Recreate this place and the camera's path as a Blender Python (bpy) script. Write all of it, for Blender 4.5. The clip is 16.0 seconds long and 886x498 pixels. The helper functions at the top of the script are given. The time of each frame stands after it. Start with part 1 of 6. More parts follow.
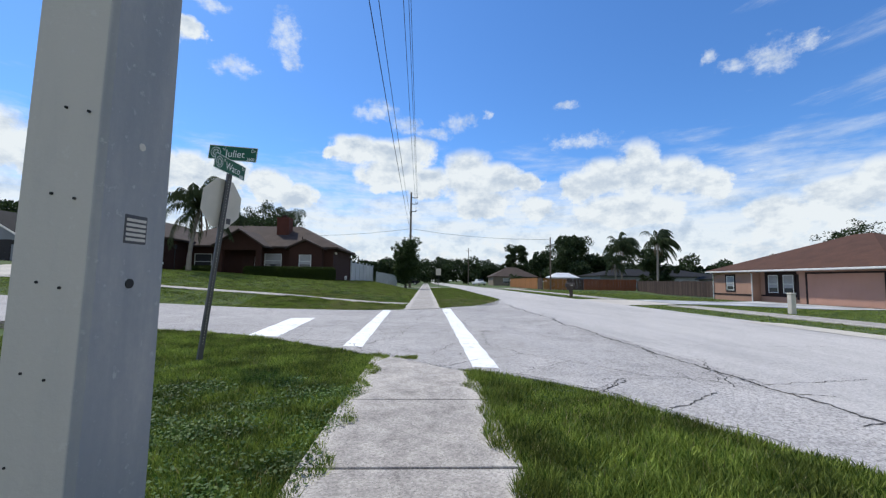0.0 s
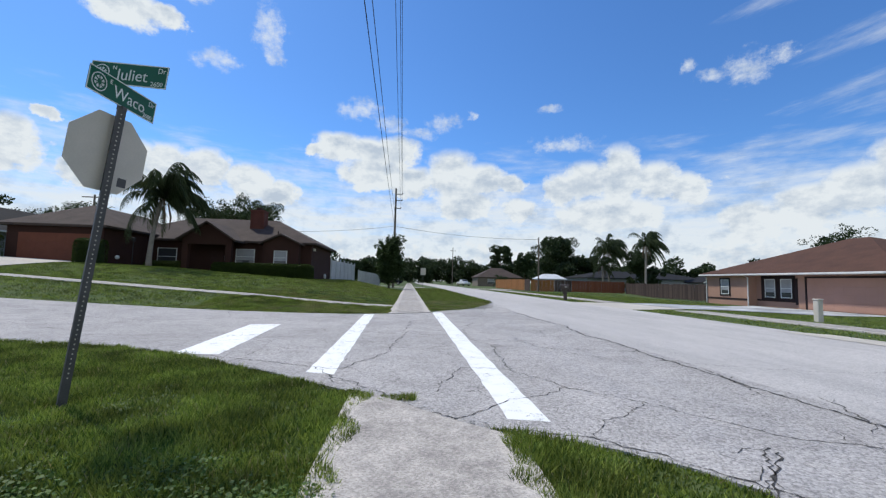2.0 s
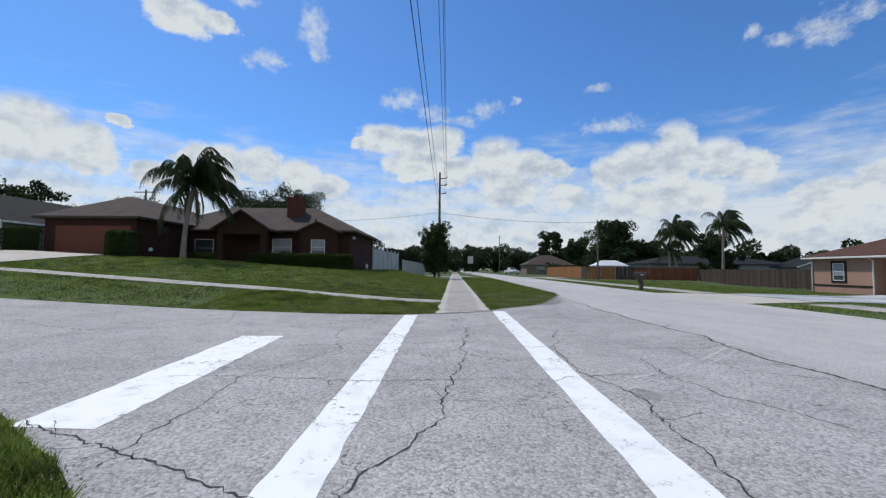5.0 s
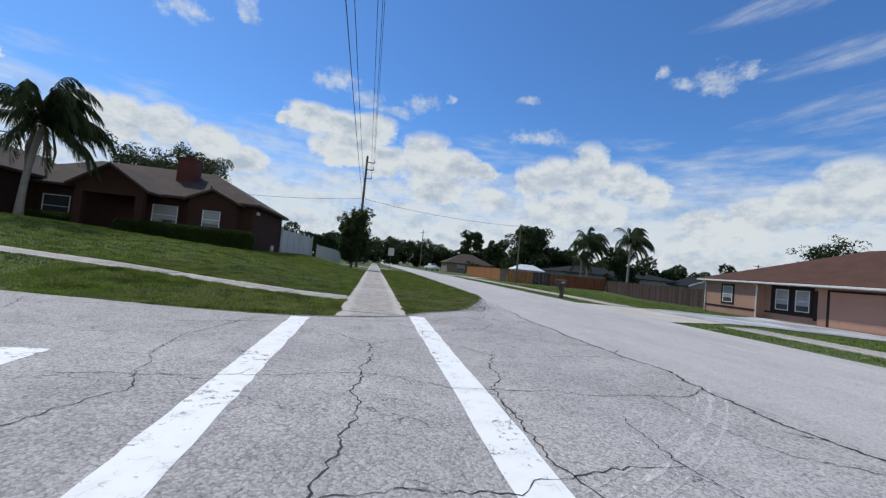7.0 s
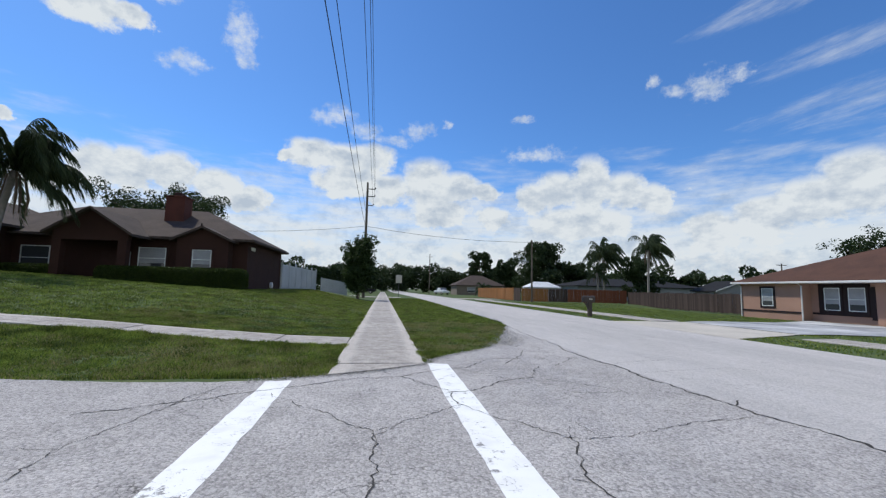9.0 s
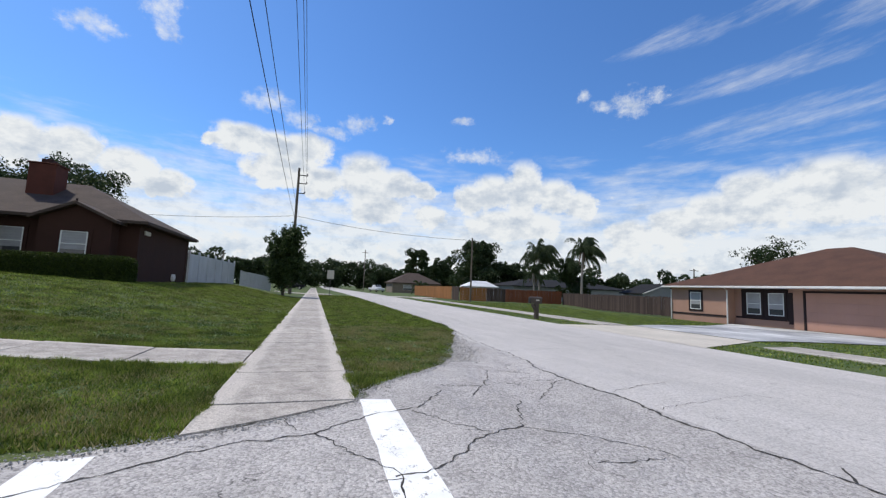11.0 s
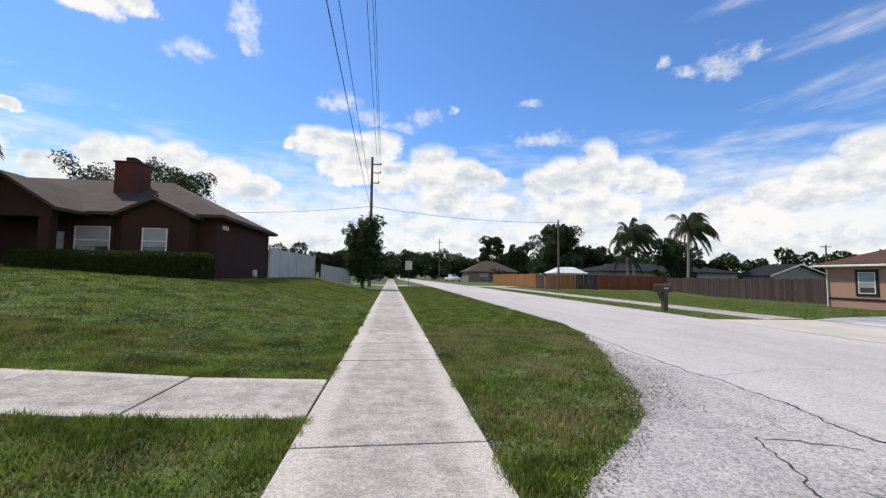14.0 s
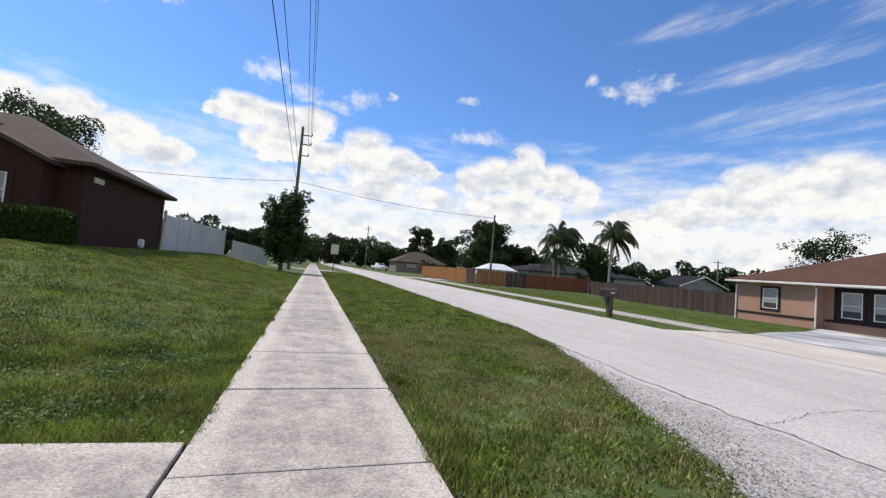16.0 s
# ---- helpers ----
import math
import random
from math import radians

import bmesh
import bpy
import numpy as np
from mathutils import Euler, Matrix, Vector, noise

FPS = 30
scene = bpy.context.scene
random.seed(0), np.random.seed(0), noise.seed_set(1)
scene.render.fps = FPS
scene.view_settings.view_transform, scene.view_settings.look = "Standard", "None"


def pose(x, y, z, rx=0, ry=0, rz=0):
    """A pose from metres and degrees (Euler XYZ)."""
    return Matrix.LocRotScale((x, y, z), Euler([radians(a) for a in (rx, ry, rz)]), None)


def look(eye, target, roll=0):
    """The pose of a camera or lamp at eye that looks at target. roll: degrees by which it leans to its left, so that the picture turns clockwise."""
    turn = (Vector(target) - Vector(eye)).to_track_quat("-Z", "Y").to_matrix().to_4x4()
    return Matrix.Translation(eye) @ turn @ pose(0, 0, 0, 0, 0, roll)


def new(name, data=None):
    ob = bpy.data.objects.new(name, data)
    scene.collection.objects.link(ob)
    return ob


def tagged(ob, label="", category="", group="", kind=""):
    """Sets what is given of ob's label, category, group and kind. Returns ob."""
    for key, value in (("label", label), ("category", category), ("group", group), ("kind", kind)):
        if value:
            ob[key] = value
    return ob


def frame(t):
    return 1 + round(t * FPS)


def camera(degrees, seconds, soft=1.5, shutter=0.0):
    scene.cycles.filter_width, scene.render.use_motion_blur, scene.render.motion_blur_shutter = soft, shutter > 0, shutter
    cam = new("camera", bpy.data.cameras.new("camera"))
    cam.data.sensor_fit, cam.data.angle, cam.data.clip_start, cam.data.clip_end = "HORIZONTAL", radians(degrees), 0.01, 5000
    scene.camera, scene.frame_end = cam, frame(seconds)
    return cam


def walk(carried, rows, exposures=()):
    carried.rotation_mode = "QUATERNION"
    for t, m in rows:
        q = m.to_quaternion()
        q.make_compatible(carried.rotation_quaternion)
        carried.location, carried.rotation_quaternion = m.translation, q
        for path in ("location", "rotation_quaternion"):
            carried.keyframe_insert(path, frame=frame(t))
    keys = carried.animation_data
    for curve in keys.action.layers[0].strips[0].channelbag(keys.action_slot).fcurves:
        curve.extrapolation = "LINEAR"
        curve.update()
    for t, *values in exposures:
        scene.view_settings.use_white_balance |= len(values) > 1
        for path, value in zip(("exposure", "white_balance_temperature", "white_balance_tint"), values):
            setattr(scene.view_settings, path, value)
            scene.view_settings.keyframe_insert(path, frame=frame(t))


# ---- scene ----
cam = camera(94.9, 16.0, soft=1.3)
PATH = [
    (0, (0.083, 1.412, 1.267), (0.163, 3.404, 1.422), 0.7),
    (0.5, (-0.062, 1.945, 1.275), (-0.229, 3.933, 1.413), 3.5),
    (1, (-0.078, 2.535, 1.28), (-0.035, 4.527, 1.449), 0.1),
    (1.5, (-0.122, 3.058, 1.284), (-0.239, 5.05, 1.414), 1.3),
    (2, (-0.157, 3.684, 1.256), (0.006, 5.671, 1.413), 1.4),
    (2.5, (-0.158, 4.265, 1.28), (-0.058, 6.244, 1.552), 1.2),
    (3, (-0.302, 4.862, 1.253), (-0.52, 6.846, 1.383), -0.5),
    (3.5, (-0.336, 5.514, 1.27), (-0.536, 7.502, 1.354), -0.1),
    (6, (-0.373, 8.64, 1.278), (0.047, 10.59, 1.412), 1.6),
    (6.5, (-0.151, 9.288, 1.325), (0.625, 11.122, 1.513), 2.4),
    (7, (-0.166, 9.777, 1.306), (0.16, 11.748, 1.392), 5.6),
    (7.5, (-0.136, 10.414, 1.356), (0.136, 12.388, 1.525), 3.3),
    (8, (-0.098, 10.974, 1.404), (0.161, 12.948, 1.604), 1.6),
    (10.5, (0.032, 13.917, 1.386), (0.501, 15.851, 1.579), 2.8),
    (11, (0.181, 14.543, 1.415), (0.772, 16.444, 1.612), 2.4),
    (11.5, (0.175, 15.07, 1.379), (0.631, 17.01, 1.54), 3.2),
    (12, (0.274, 15.729, 1.399), (0.849, 17.637, 1.567), 2.7),
    (12.5, (0.154, 16.226, 1.389), (0.42, 18.2, 1.569), 3.6),
    (13, (0.097, 16.811, 1.411), (0.312, 18.79, 1.608), 1.9),
    (13.5, (-0.027, 17.269, 1.426), (-0.198, 19.258, 1.552), 1.9),
    (14, (-0.096, 17.94, 1.436), (0.157, 19.92, 1.568), 0.8),
    (14.5, (-0.13, 18.479, 1.43), (0.174, 20.453, 1.535), 1.4),
    (15, (-0.182, 19.132, 1.4), (0.283, 21.075, 1.491), 1.9),
    (15.5, (-0.131, 19.725, 1.427), (0.469, 21.63, 1.522), 0.9),
    (16, (-0.181, 20.349, 1.373), (0.422, 22.254, 1.477), 4.9),
]
walk(cam, [(t, look(e, g, r)) for t, e, g, r in PATH], exposures=[(0.0, 0.1, 6130, 6), (3.5, -0.1, 6130, 6), (6.5, -0.2, 6130, 6), (8.0, -0.15, 6100, 6), (11.0, 0.06, 6350, 8), (13.0, 0.2, 6600, 9), (16.0, 0.25, 6750, 10)])

# ---- world and sun ----
SUN_DIR = Vector((-0.42, 0.40, 0.85)).normalized()
world = bpy.data.worlds.new("sky")
scene.world = world
world.use_nodes = True
wn, wl = world.node_tree.nodes, world.node_tree.links
wn.clear()


def wmath(op, a, b=None, c=None):
    n = wn.new("ShaderNodeMath")
    n.operation = op
    for i, v in enumerate((a, b, c)):
        if v is None:
            continue
        if isinstance(v, (int, float)):
            n.inputs[i].default_value = v
        else:
            wl.new(v, n.inputs[i])
    return n.outputs[0]


sky = wn.new("ShaderNodeTexSky")
sky.sky_type = "NISHITA"
sky.sun_disc = False
sky.sun_elevation = math.asin(SUN_DIR.z)
sky.sun_rotation = math.atan2(SUN_DIR.x, SUN_DIR.y)
sky.air_density, sky.dust_density, sky.ozone_density = 1.0, 0.3, 2.5
coord = wn.new("ShaderNodeTexCoord")
sep = wn.new("ShaderNodeSeparateXYZ")
wl.new(coord.outputs["Generated"], sep.inputs[0])
AZ = wmath("MULTIPLY", wmath("ARCTAN2", sep.outputs[0], sep.outputs[1]), 57.2958)
EL = wmath("MULTIPLY", wmath("ARCSINE", sep.outputs[2]), 57.2958)
# noise over the sky dome, in degrees of azimuth and elevation
def dome(scale, detail, rough, da=0.0, de=0.0, sa=1.0, se=1.0, tilt=0.0):
    c = wn.new("ShaderNodeCombineXYZ")
    wl.new(wmath("MULTIPLY", wmath("ADD", AZ, da), sa), c.inputs[0])
    wl.new(wmath("MULTIPLY", wmath("ADD", wmath("ADD", EL, de), wmath("MULTIPLY", AZ, tilt)), se), c.inputs[1])
    n = wn.new("ShaderNodeTexNoise")
    n.inputs["Scale"].default_value, n.inputs["Detail"].default_value, n.inputs["Roughness"].default_value = scale, detail, rough
    wl.new(c.outputs[0], n.inputs["Vector"])
    return n.outputs["Fac"]


def lumps(groups, az, el):
    """The union of rounded lumps: azimuth, elevation, half width, half height in degrees."""
    total = None
    for group in groups:
        for a, e, w, h in group:
            dx = wmath("MULTIPLY_ADD", az, 1 / w, -a / w)
            dy = wmath("MULTIPLY_ADD", el, 1 / h, -e / h)
            d2 = wmath("MULTIPLY_ADD", dx, dx, wmath("MULTIPLY", dy, dy))
            total = d2 if total is None else wmath("SMOOTH_MIN", total, d2, 0.25)
    return wmath("SUBTRACT", 1.0, total)


def rise(value, lo, hi, top=1.0):
    n = wn.new("ShaderNodeMapRange")
    n.interpolation_type = "SMOOTHSTEP"
    n.inputs[1].default_value, n.inputs[2].default_value, n.inputs[4].default_value = lo, hi, top
    wl.new(value, n.inputs[0])
    return n.outputs[0]


CUMULUS_NORTH = [(-10.3, 17.6, 4.2, 2.2), (-6, 17.4, 4, 2.2), (-2, 17.6, 3.6, 2.2), (-13.3, 17.2, 1.8, 1.0), (-5, 14.5, 6, 2.6),
                 (5.8, 14.2, 4.6, 4.2), (10.5, 13.8, 3.5, 2.9), (14, 13.6, 2.4, 1.7), (0, 13.5, 4, 2.6), (15.2, 10, 3.2, 2.0), (8, 10.5, 6, 2.4)]
CUMULUS_EAST = [(28.4, 13.6, 3.2, 4.7), (24, 13.2, 4.0, 3.2), (20.6, 12.5, 2.6, 2.6), (32.5, 12.6, 3.6, 3.2), (35.8, 11.6, 2.6, 2.4), (27, 9.2, 8.5, 2.6),
                (42, 7.5, 4, 2.8), (47, 8.5, 4.5, 3.2), (51, 9.6, 4.5, 3.4), (55, 11, 5, 4.2), (61, 11.5, 6, 4.2), (69, 11, 7, 4.4)]
CUMULUS_WEST = [(-33, 12.3, 3.2, 2.8), (-30, 12.5, 3, 3), (-26, 12.7, 3.2, 3), (-21.5, 11.8, 3.5, 2.7), (-17.5, 10.8, 3, 2.2), (-37.5, 10.3, 3, 2),
                (-35.3, 27.9, 4.4, 2.1), (-31.2, 28.2, 2.2, 1.2), (-47.5, 13, 4.2, 3.8), (-43, 12.3, 3.2, 3.2), (-52, 12, 4, 3.4), (-40.5, 15.8, 1.3, 0.7)]
# added clouds out of view to the south, filling light into south-facing sides
CUMULUS_FILL = [(170, 30, 40, 22), (-150, 26, 30, 18), (120, 24, 25, 14)]
WISPS = [(-20, 29.8, 2.4, 3.0), (-19, 27.3, 1.6, 1.4), (-25.8, 25.3, 3.2, 1.3), (-7.5, 22.6, 4, 1.5), (-3, 21.2, 2.6, 1.6), (4.4, 21.6, 2.8, 1.4),
         (0.6, 20.3, 3, 1.0), (21.2, 18.6, 5.2, 1.3), (19.4, 22.9, 2.2, 0.7), (8.7, 22.7, 1.0, 0.7), (39.9, 13, 2.2, 0.6), (42.2, 24.2, 2.8, 2.2),
         (45.4, 24.5, 1.9, 1.0), (39, 23.9, 2.0, 0.9), (36.4, 25.5, 1.2, 1.0), (-29.5, 31.5, 3, 1.2)]
STREAKS = [(57, 19.4, 11, 2.2), (56, 24.6, 10, 1.6), (47.5, 30.9, 7, 1.6), (60, 30.6, 6, 1.8), (47.5, 15.8, 5, 1.2), (66, 27.5, 5, 1.6)]
billow = dome(0.22, 9, 0.62, 0, 0, 1.0, 1.35)
billow_up = dome(0.22, 9, 0.62, -0.55, 1.15, 1.0, 1.35)
curl = dome(0.55, 4, 0.6, 40, 25)
az_w = wmath("ADD", AZ, wmath("MULTIPLY_ADD", curl, 4.0, -2.0))
el_w = wmath("ADD", EL, wmath("MULTIPLY_ADD", billow, 3.4, -1.7))
mass = lumps([CUMULUS_NORTH, CUMULUS_EAST, CUMULUS_WEST, CUMULUS_FILL], az_w, el_w)
bank = wmath("MULTIPLY_ADD", EL, -0.085, 0.80)
mass = wmath("MAXIMUM", wmath("MAXIMUM", mass, bank), -1.0)
body = wmath("ADD", mass, wmath("MULTIPLY_ADD", billow, 1.5, -0.75))
solid_cloud = rise(body, -0.16, 0.6)
# pale veil of layered cloud under the heaped ones
layer = dome(0.2, 6, 0.6, 90, 60, 0.55, 2.6)
veil = rise(wmath("ADD", wmath("MULTIPLY_ADD", EL, -0.12, 2.0), wmath("MULTIPLY_ADD", layer, 2.4, -1.2)), -0.15, 1.3, 0.93)
thin = lumps([WISPS], az_w, el_w)
fray = dome(0.8, 8, 0.68, 7, 3, 1.0, 1.2)
thin_cloud = rise(wmath("ADD", wmath("MAXIMUM", thin, -1.0), wmath("MULTIPLY_ADD", fray, 2.6, -1.45)), -0.15, 1.5, 0.8)
# thin streaks of high cloud to the east, drawn out along the wind
comb = dome(0.9, 7, 0.66, 0, 0, 0.16, 0.9, -0.16)
streak = wmath("MAXIMUM", lumps([STREAKS], AZ, wmath("MULTIPLY_ADD", AZ, -0.06, wmath("ADD", EL, 3.4))), -1.0)
streak_cloud = rise(wmath("ADD", streak, wmath("MULTIPLY_ADD", comb, 4.2, -2.35)), -0.4, 2.1, 0.5)
cover = wmath("MAXIMUM", wmath("MAXIMUM", wmath("MAXIMUM", solid_cloud, veil), thin_cloud), streak_cloud)
# light from above on the billows, duller towards the thick lower parts
relief = wmath("MULTIPLY_ADD", wmath("SUBTRACT", billow, billow_up), 2.6, 0.66)
depth = wmath("MULTIPLY", rise(body, 0.35, 1.3), rise(dome(0.16, 4, 0.55, 11, 5, 0.6, 1.6), 0.38, 0.62))
light = wmath("SUBTRACT", relief, wmath("MULTIPLY", depth, 0.55))
tone = wn.new("ShaderNodeValToRGB")
tone.color_ramp.elements[0].position, tone.color_ramp.elements[1].position = 0.1, 0.72
tone.color_ramp.elements[0].color, tone.color_ramp.elements[1].color = (0.52, 0.57, 0.65, 1), (0.81, 0.815, 0.82, 1)
wl.new(light, tone.inputs[0])
SKY_GAIN = 0.172
tint = wn.new("ShaderNodeMix")
tint.data_type, tint.blend_type = "RGBA", "MULTIPLY"
tint.inputs[0].default_value = 1.0
tint.inputs[7].default_value = (SKY_GAIN * 0.43, SKY_GAIN * 0.63, SKY_GAIN * 0.88, 1)
wl.new(sky.outputs[0], tint.inputs[6])
mixc = wn.new("ShaderNodeMix")
mixc.data_type = "RGBA"
wl.new(cover, mixc.inputs[0])
wl.new(tint.outputs[2], mixc.inputs[6])
wl.new(tone.outputs[0], mixc.inputs[7])
back = wn.new("ShaderNodeBackground")
wl.new(mixc.outputs[2], back.inputs[0])
back.inputs[1].default_value = 1.0
wout = wn.new("ShaderNodeOutputWorld")
wl.new(back.outputs[0], wout.inputs[0])

sun = new("sun", bpy.data.lights.new("sun", "SUN"))
sun.data.energy, sun.data.angle, sun.data.color = 3.85, radians(3.0), (1.0, 0.905, 0.77)
sun.matrix_world = look(SUN_DIR * 100, (0, 0, 0))


# ---- materials ----
def mat(name, a, b=None, rough=0.8, scale=3.0, fine=60.0, bump=0.15, metal=0.0, spread=0.5, per=0.0, stretch=(1, 1, 1), spec=0.3, specks=0.0):
    """Two colours mixed by a broad and a fine noise, fine relief, and a change of value from piece to piece."""
    m = bpy.data.materials.new(name)
    m.use_nodes = True
    n, l = m.node_tree.nodes, m.node_tree.links
    p = n["Principled BSDF"]
    p.inputs["Roughness"].default_value, p.inputs["Metallic"].default_value = rough, metal
    p.inputs["Specular IOR Level"].default_value = spec
    b = b or tuple(c * 0.75 for c in a)
    tc, mp = n.new("ShaderNodeTexCoord"), n.new("ShaderNodeMapping")
    mp.inputs["Scale"].default_value = stretch
    l.new(tc.outputs["Object"], mp.inputs[0])
    n1, n2 = n.new("ShaderNodeTexNoise"), n.new("ShaderNodeTexNoise")
    n1.inputs["Scale"].default_value, n2.inputs["Scale"].default_value = scale, fine
    n1.inputs["Detail"].default_value, n2.inputs["Detail"].default_value = 5, 3
    l.new(mp.outputs[0], n1.inputs["Vector"]), l.new(mp.outputs[0], n2.inputs["Vector"])
    ad = n.new("ShaderNodeMath")
    ad.operation = "MULTIPLY_ADD"
    l.new(n2.outputs["Fac"], ad.inputs[0])
    ad.inputs[1].default_value = spread
    l.new(n1.outputs["Fac"], ad.inputs[2])
    mr = n.new("ShaderNodeMapRange")
    mr.inputs[1].default_value, mr.inputs[2].default_value = 0.33 + spread * 0.37, 0.67 + spread * 0.63
    l.new(ad.outputs[0], mr.inputs[0])
    mx = n.new("ShaderNodeMix")
    mx.data_type = "RGBA"
    mx.inputs[6].default_value, mx.inputs[7].default_value = (*a, 1), (*b, 1)
    l.new(mr.outputs[0], mx.inputs[0])
    col = mx.outputs[2]
    if specks:
        n3 = n.new("ShaderNodeTexVoronoi")
        n3.inputs["Scale"].default_value = fine * 1.1
        l.new(mp.outputs[0], n3.inputs["Vector"])
        sx = n.new("ShaderNodeSeparateColor")
        l.new(n3.outputs["Color"], sx.inputs[0])
        m3 = n.new("ShaderNodeMapRange")
        m3.inputs[3].default_value, m3.inputs[4].default_value = 1 - specks, 1 + specks * 0.6
        l.new(sx.outputs[0], m3.inputs[0])
        h3 = n.new("ShaderNodeHueSaturation")
        l.new(m3.outputs[0], h3.inputs["Value"])
        l.new(col, h3.inputs["Color"])
        col = h3.outputs[0]
    if per:
        oi = n.new("ShaderNodeObjectInfo")
        m2 = n.new("ShaderNodeMapRange")
        m2.inputs[3].default_value, m2.inputs[4].default_value = 1 - per, 1 + per
        l.new(oi.outputs["Random"], m2.inputs[0])
        hs = n.new("ShaderNodeHueSaturation")
        l.new(m2.outputs[0], hs.inputs["Value"])
        l.new(col, hs.inputs["Color"])
        col = hs.outputs[0]
    l.new(col, p.inputs["Base Color"])
    if bump:
        bp = n.new("ShaderNodeBump")
        bp.inputs["Strength"].default_value, bp.inputs["Distance"].default_value = bump, 0.02
        l.new(n2.outputs["Fac"], bp.inputs["Height"])
        l.new(bp.outputs[0], p.inputs["Normal"])
    return m


def leafy(name, a, b, rough=0.6, patchy=0.0):
    m = bpy.data.materials.new(name)
    m.use_nodes = True
    n, l = m.node_tree.nodes, m.node_tree.links
    p = n["Principled BSDF"]
    p.inputs["Roughness"].default_value = rough
    p.inputs["Specular IOR Level"].default_value = 0.25
    g = n.new("ShaderNodeNewGeometry")
    mx = n.new("ShaderNodeMix")
    mx.data_type = "RGBA"
    mx.inputs[6].default_value, mx.inputs[7].default_value = (*a, 1), (*b, 1)
    l.new(g.outputs["Random Per Island"], mx.inputs[0])
    if patchy:
        # lusher and paler patches of the lawn
        nz = n.new("ShaderNodeTexNoise")
        nz.inputs["Scale"].default_value, nz.inputs["Detail"].default_value = 1.7, 5
        l.new(g.outputs["Position"], nz.inputs["Vector"])
        mr = n.new("ShaderNodeMapRange")
        mr.inputs[1].default_value, mr.inputs[2].default_value, mr.inputs[3].default_value, mr.inputs[4].default_value = 0.34, 0.66, 1 - patchy, 1 + patchy
        l.new(nz.outputs["Fac"], mr.inputs[0])
        hs = n.new("ShaderNodeHueSaturation")
        l.new(mr.outputs[0], hs.inputs["Value"])
        l.new(mx.outputs[2], hs.inputs["Color"])
        mx = hs
    leaf_colour = mx.outputs[0] if patchy else mx.outputs[2]
    l.new(leaf_colour, p.inputs["Base Color"])
    tr = n.new("ShaderNodeBsdfTranslucent")
    l.new(leaf_colour, tr.inputs[0])
    ms = n.new("ShaderNodeMixShader")
    ms.inputs[0].default_value = 0.25
    l.new(p.outputs[0], ms.inputs[1]), l.new(tr.outputs[0], ms.inputs[2])
    l.new(ms.outputs[0], n["Material Output"].inputs[0])
    return m


def chain(m):
    """Short hands for the nodes of one material."""
    n, l = m.node_tree.nodes, m.node_tree.links

    def node(kind, out, **ins):
        q = n.new(kind)
        for k, v in ins.items():
            slot = q.inputs[int(k[1:])] if k[1:].isdigit() else q.inputs[k]
            if isinstance(v, (int, float, tuple)):
                slot.default_value = v
            else:
                l.new(v, slot)
        return q.outputs[out]

    def calc(op, a, b=0.0, c=0.0):
        q = n.new("ShaderNodeMath")
        q.operation = op
        for k, v in enumerate((a, b, c)):
            if isinstance(v, (int, float)):
                q.inputs[k].default_value = v
            else:
                l.new(v, q.inputs[k])
        return q.outputs[0]

    def mix(fac, a, b, blend="MIX"):
        q = n.new("ShaderNodeMix")
        q.data_type, q.blend_type = "RGBA", blend
        for k, v in ((0, fac), (6, a), (7, b)):
            if isinstance(v, (int, float, tuple)):
                q.inputs[k].default_value = v
            else:
                l.new(v, q.inputs[k])
        return q.outputs[2]

    def step(v, lo, hi, a=0.0, b=1.0):
        q = n.new("ShaderNodeMapRange")
        q.interpolation_type = "SMOOTHSTEP"
        for k, w in ((1, lo), (2, hi), (3, a), (4, b)):
            q.inputs[k].default_value = w
        l.new(v, q.inputs[0])
        return q.outputs[0]
    return n, l, node, calc, mix, step


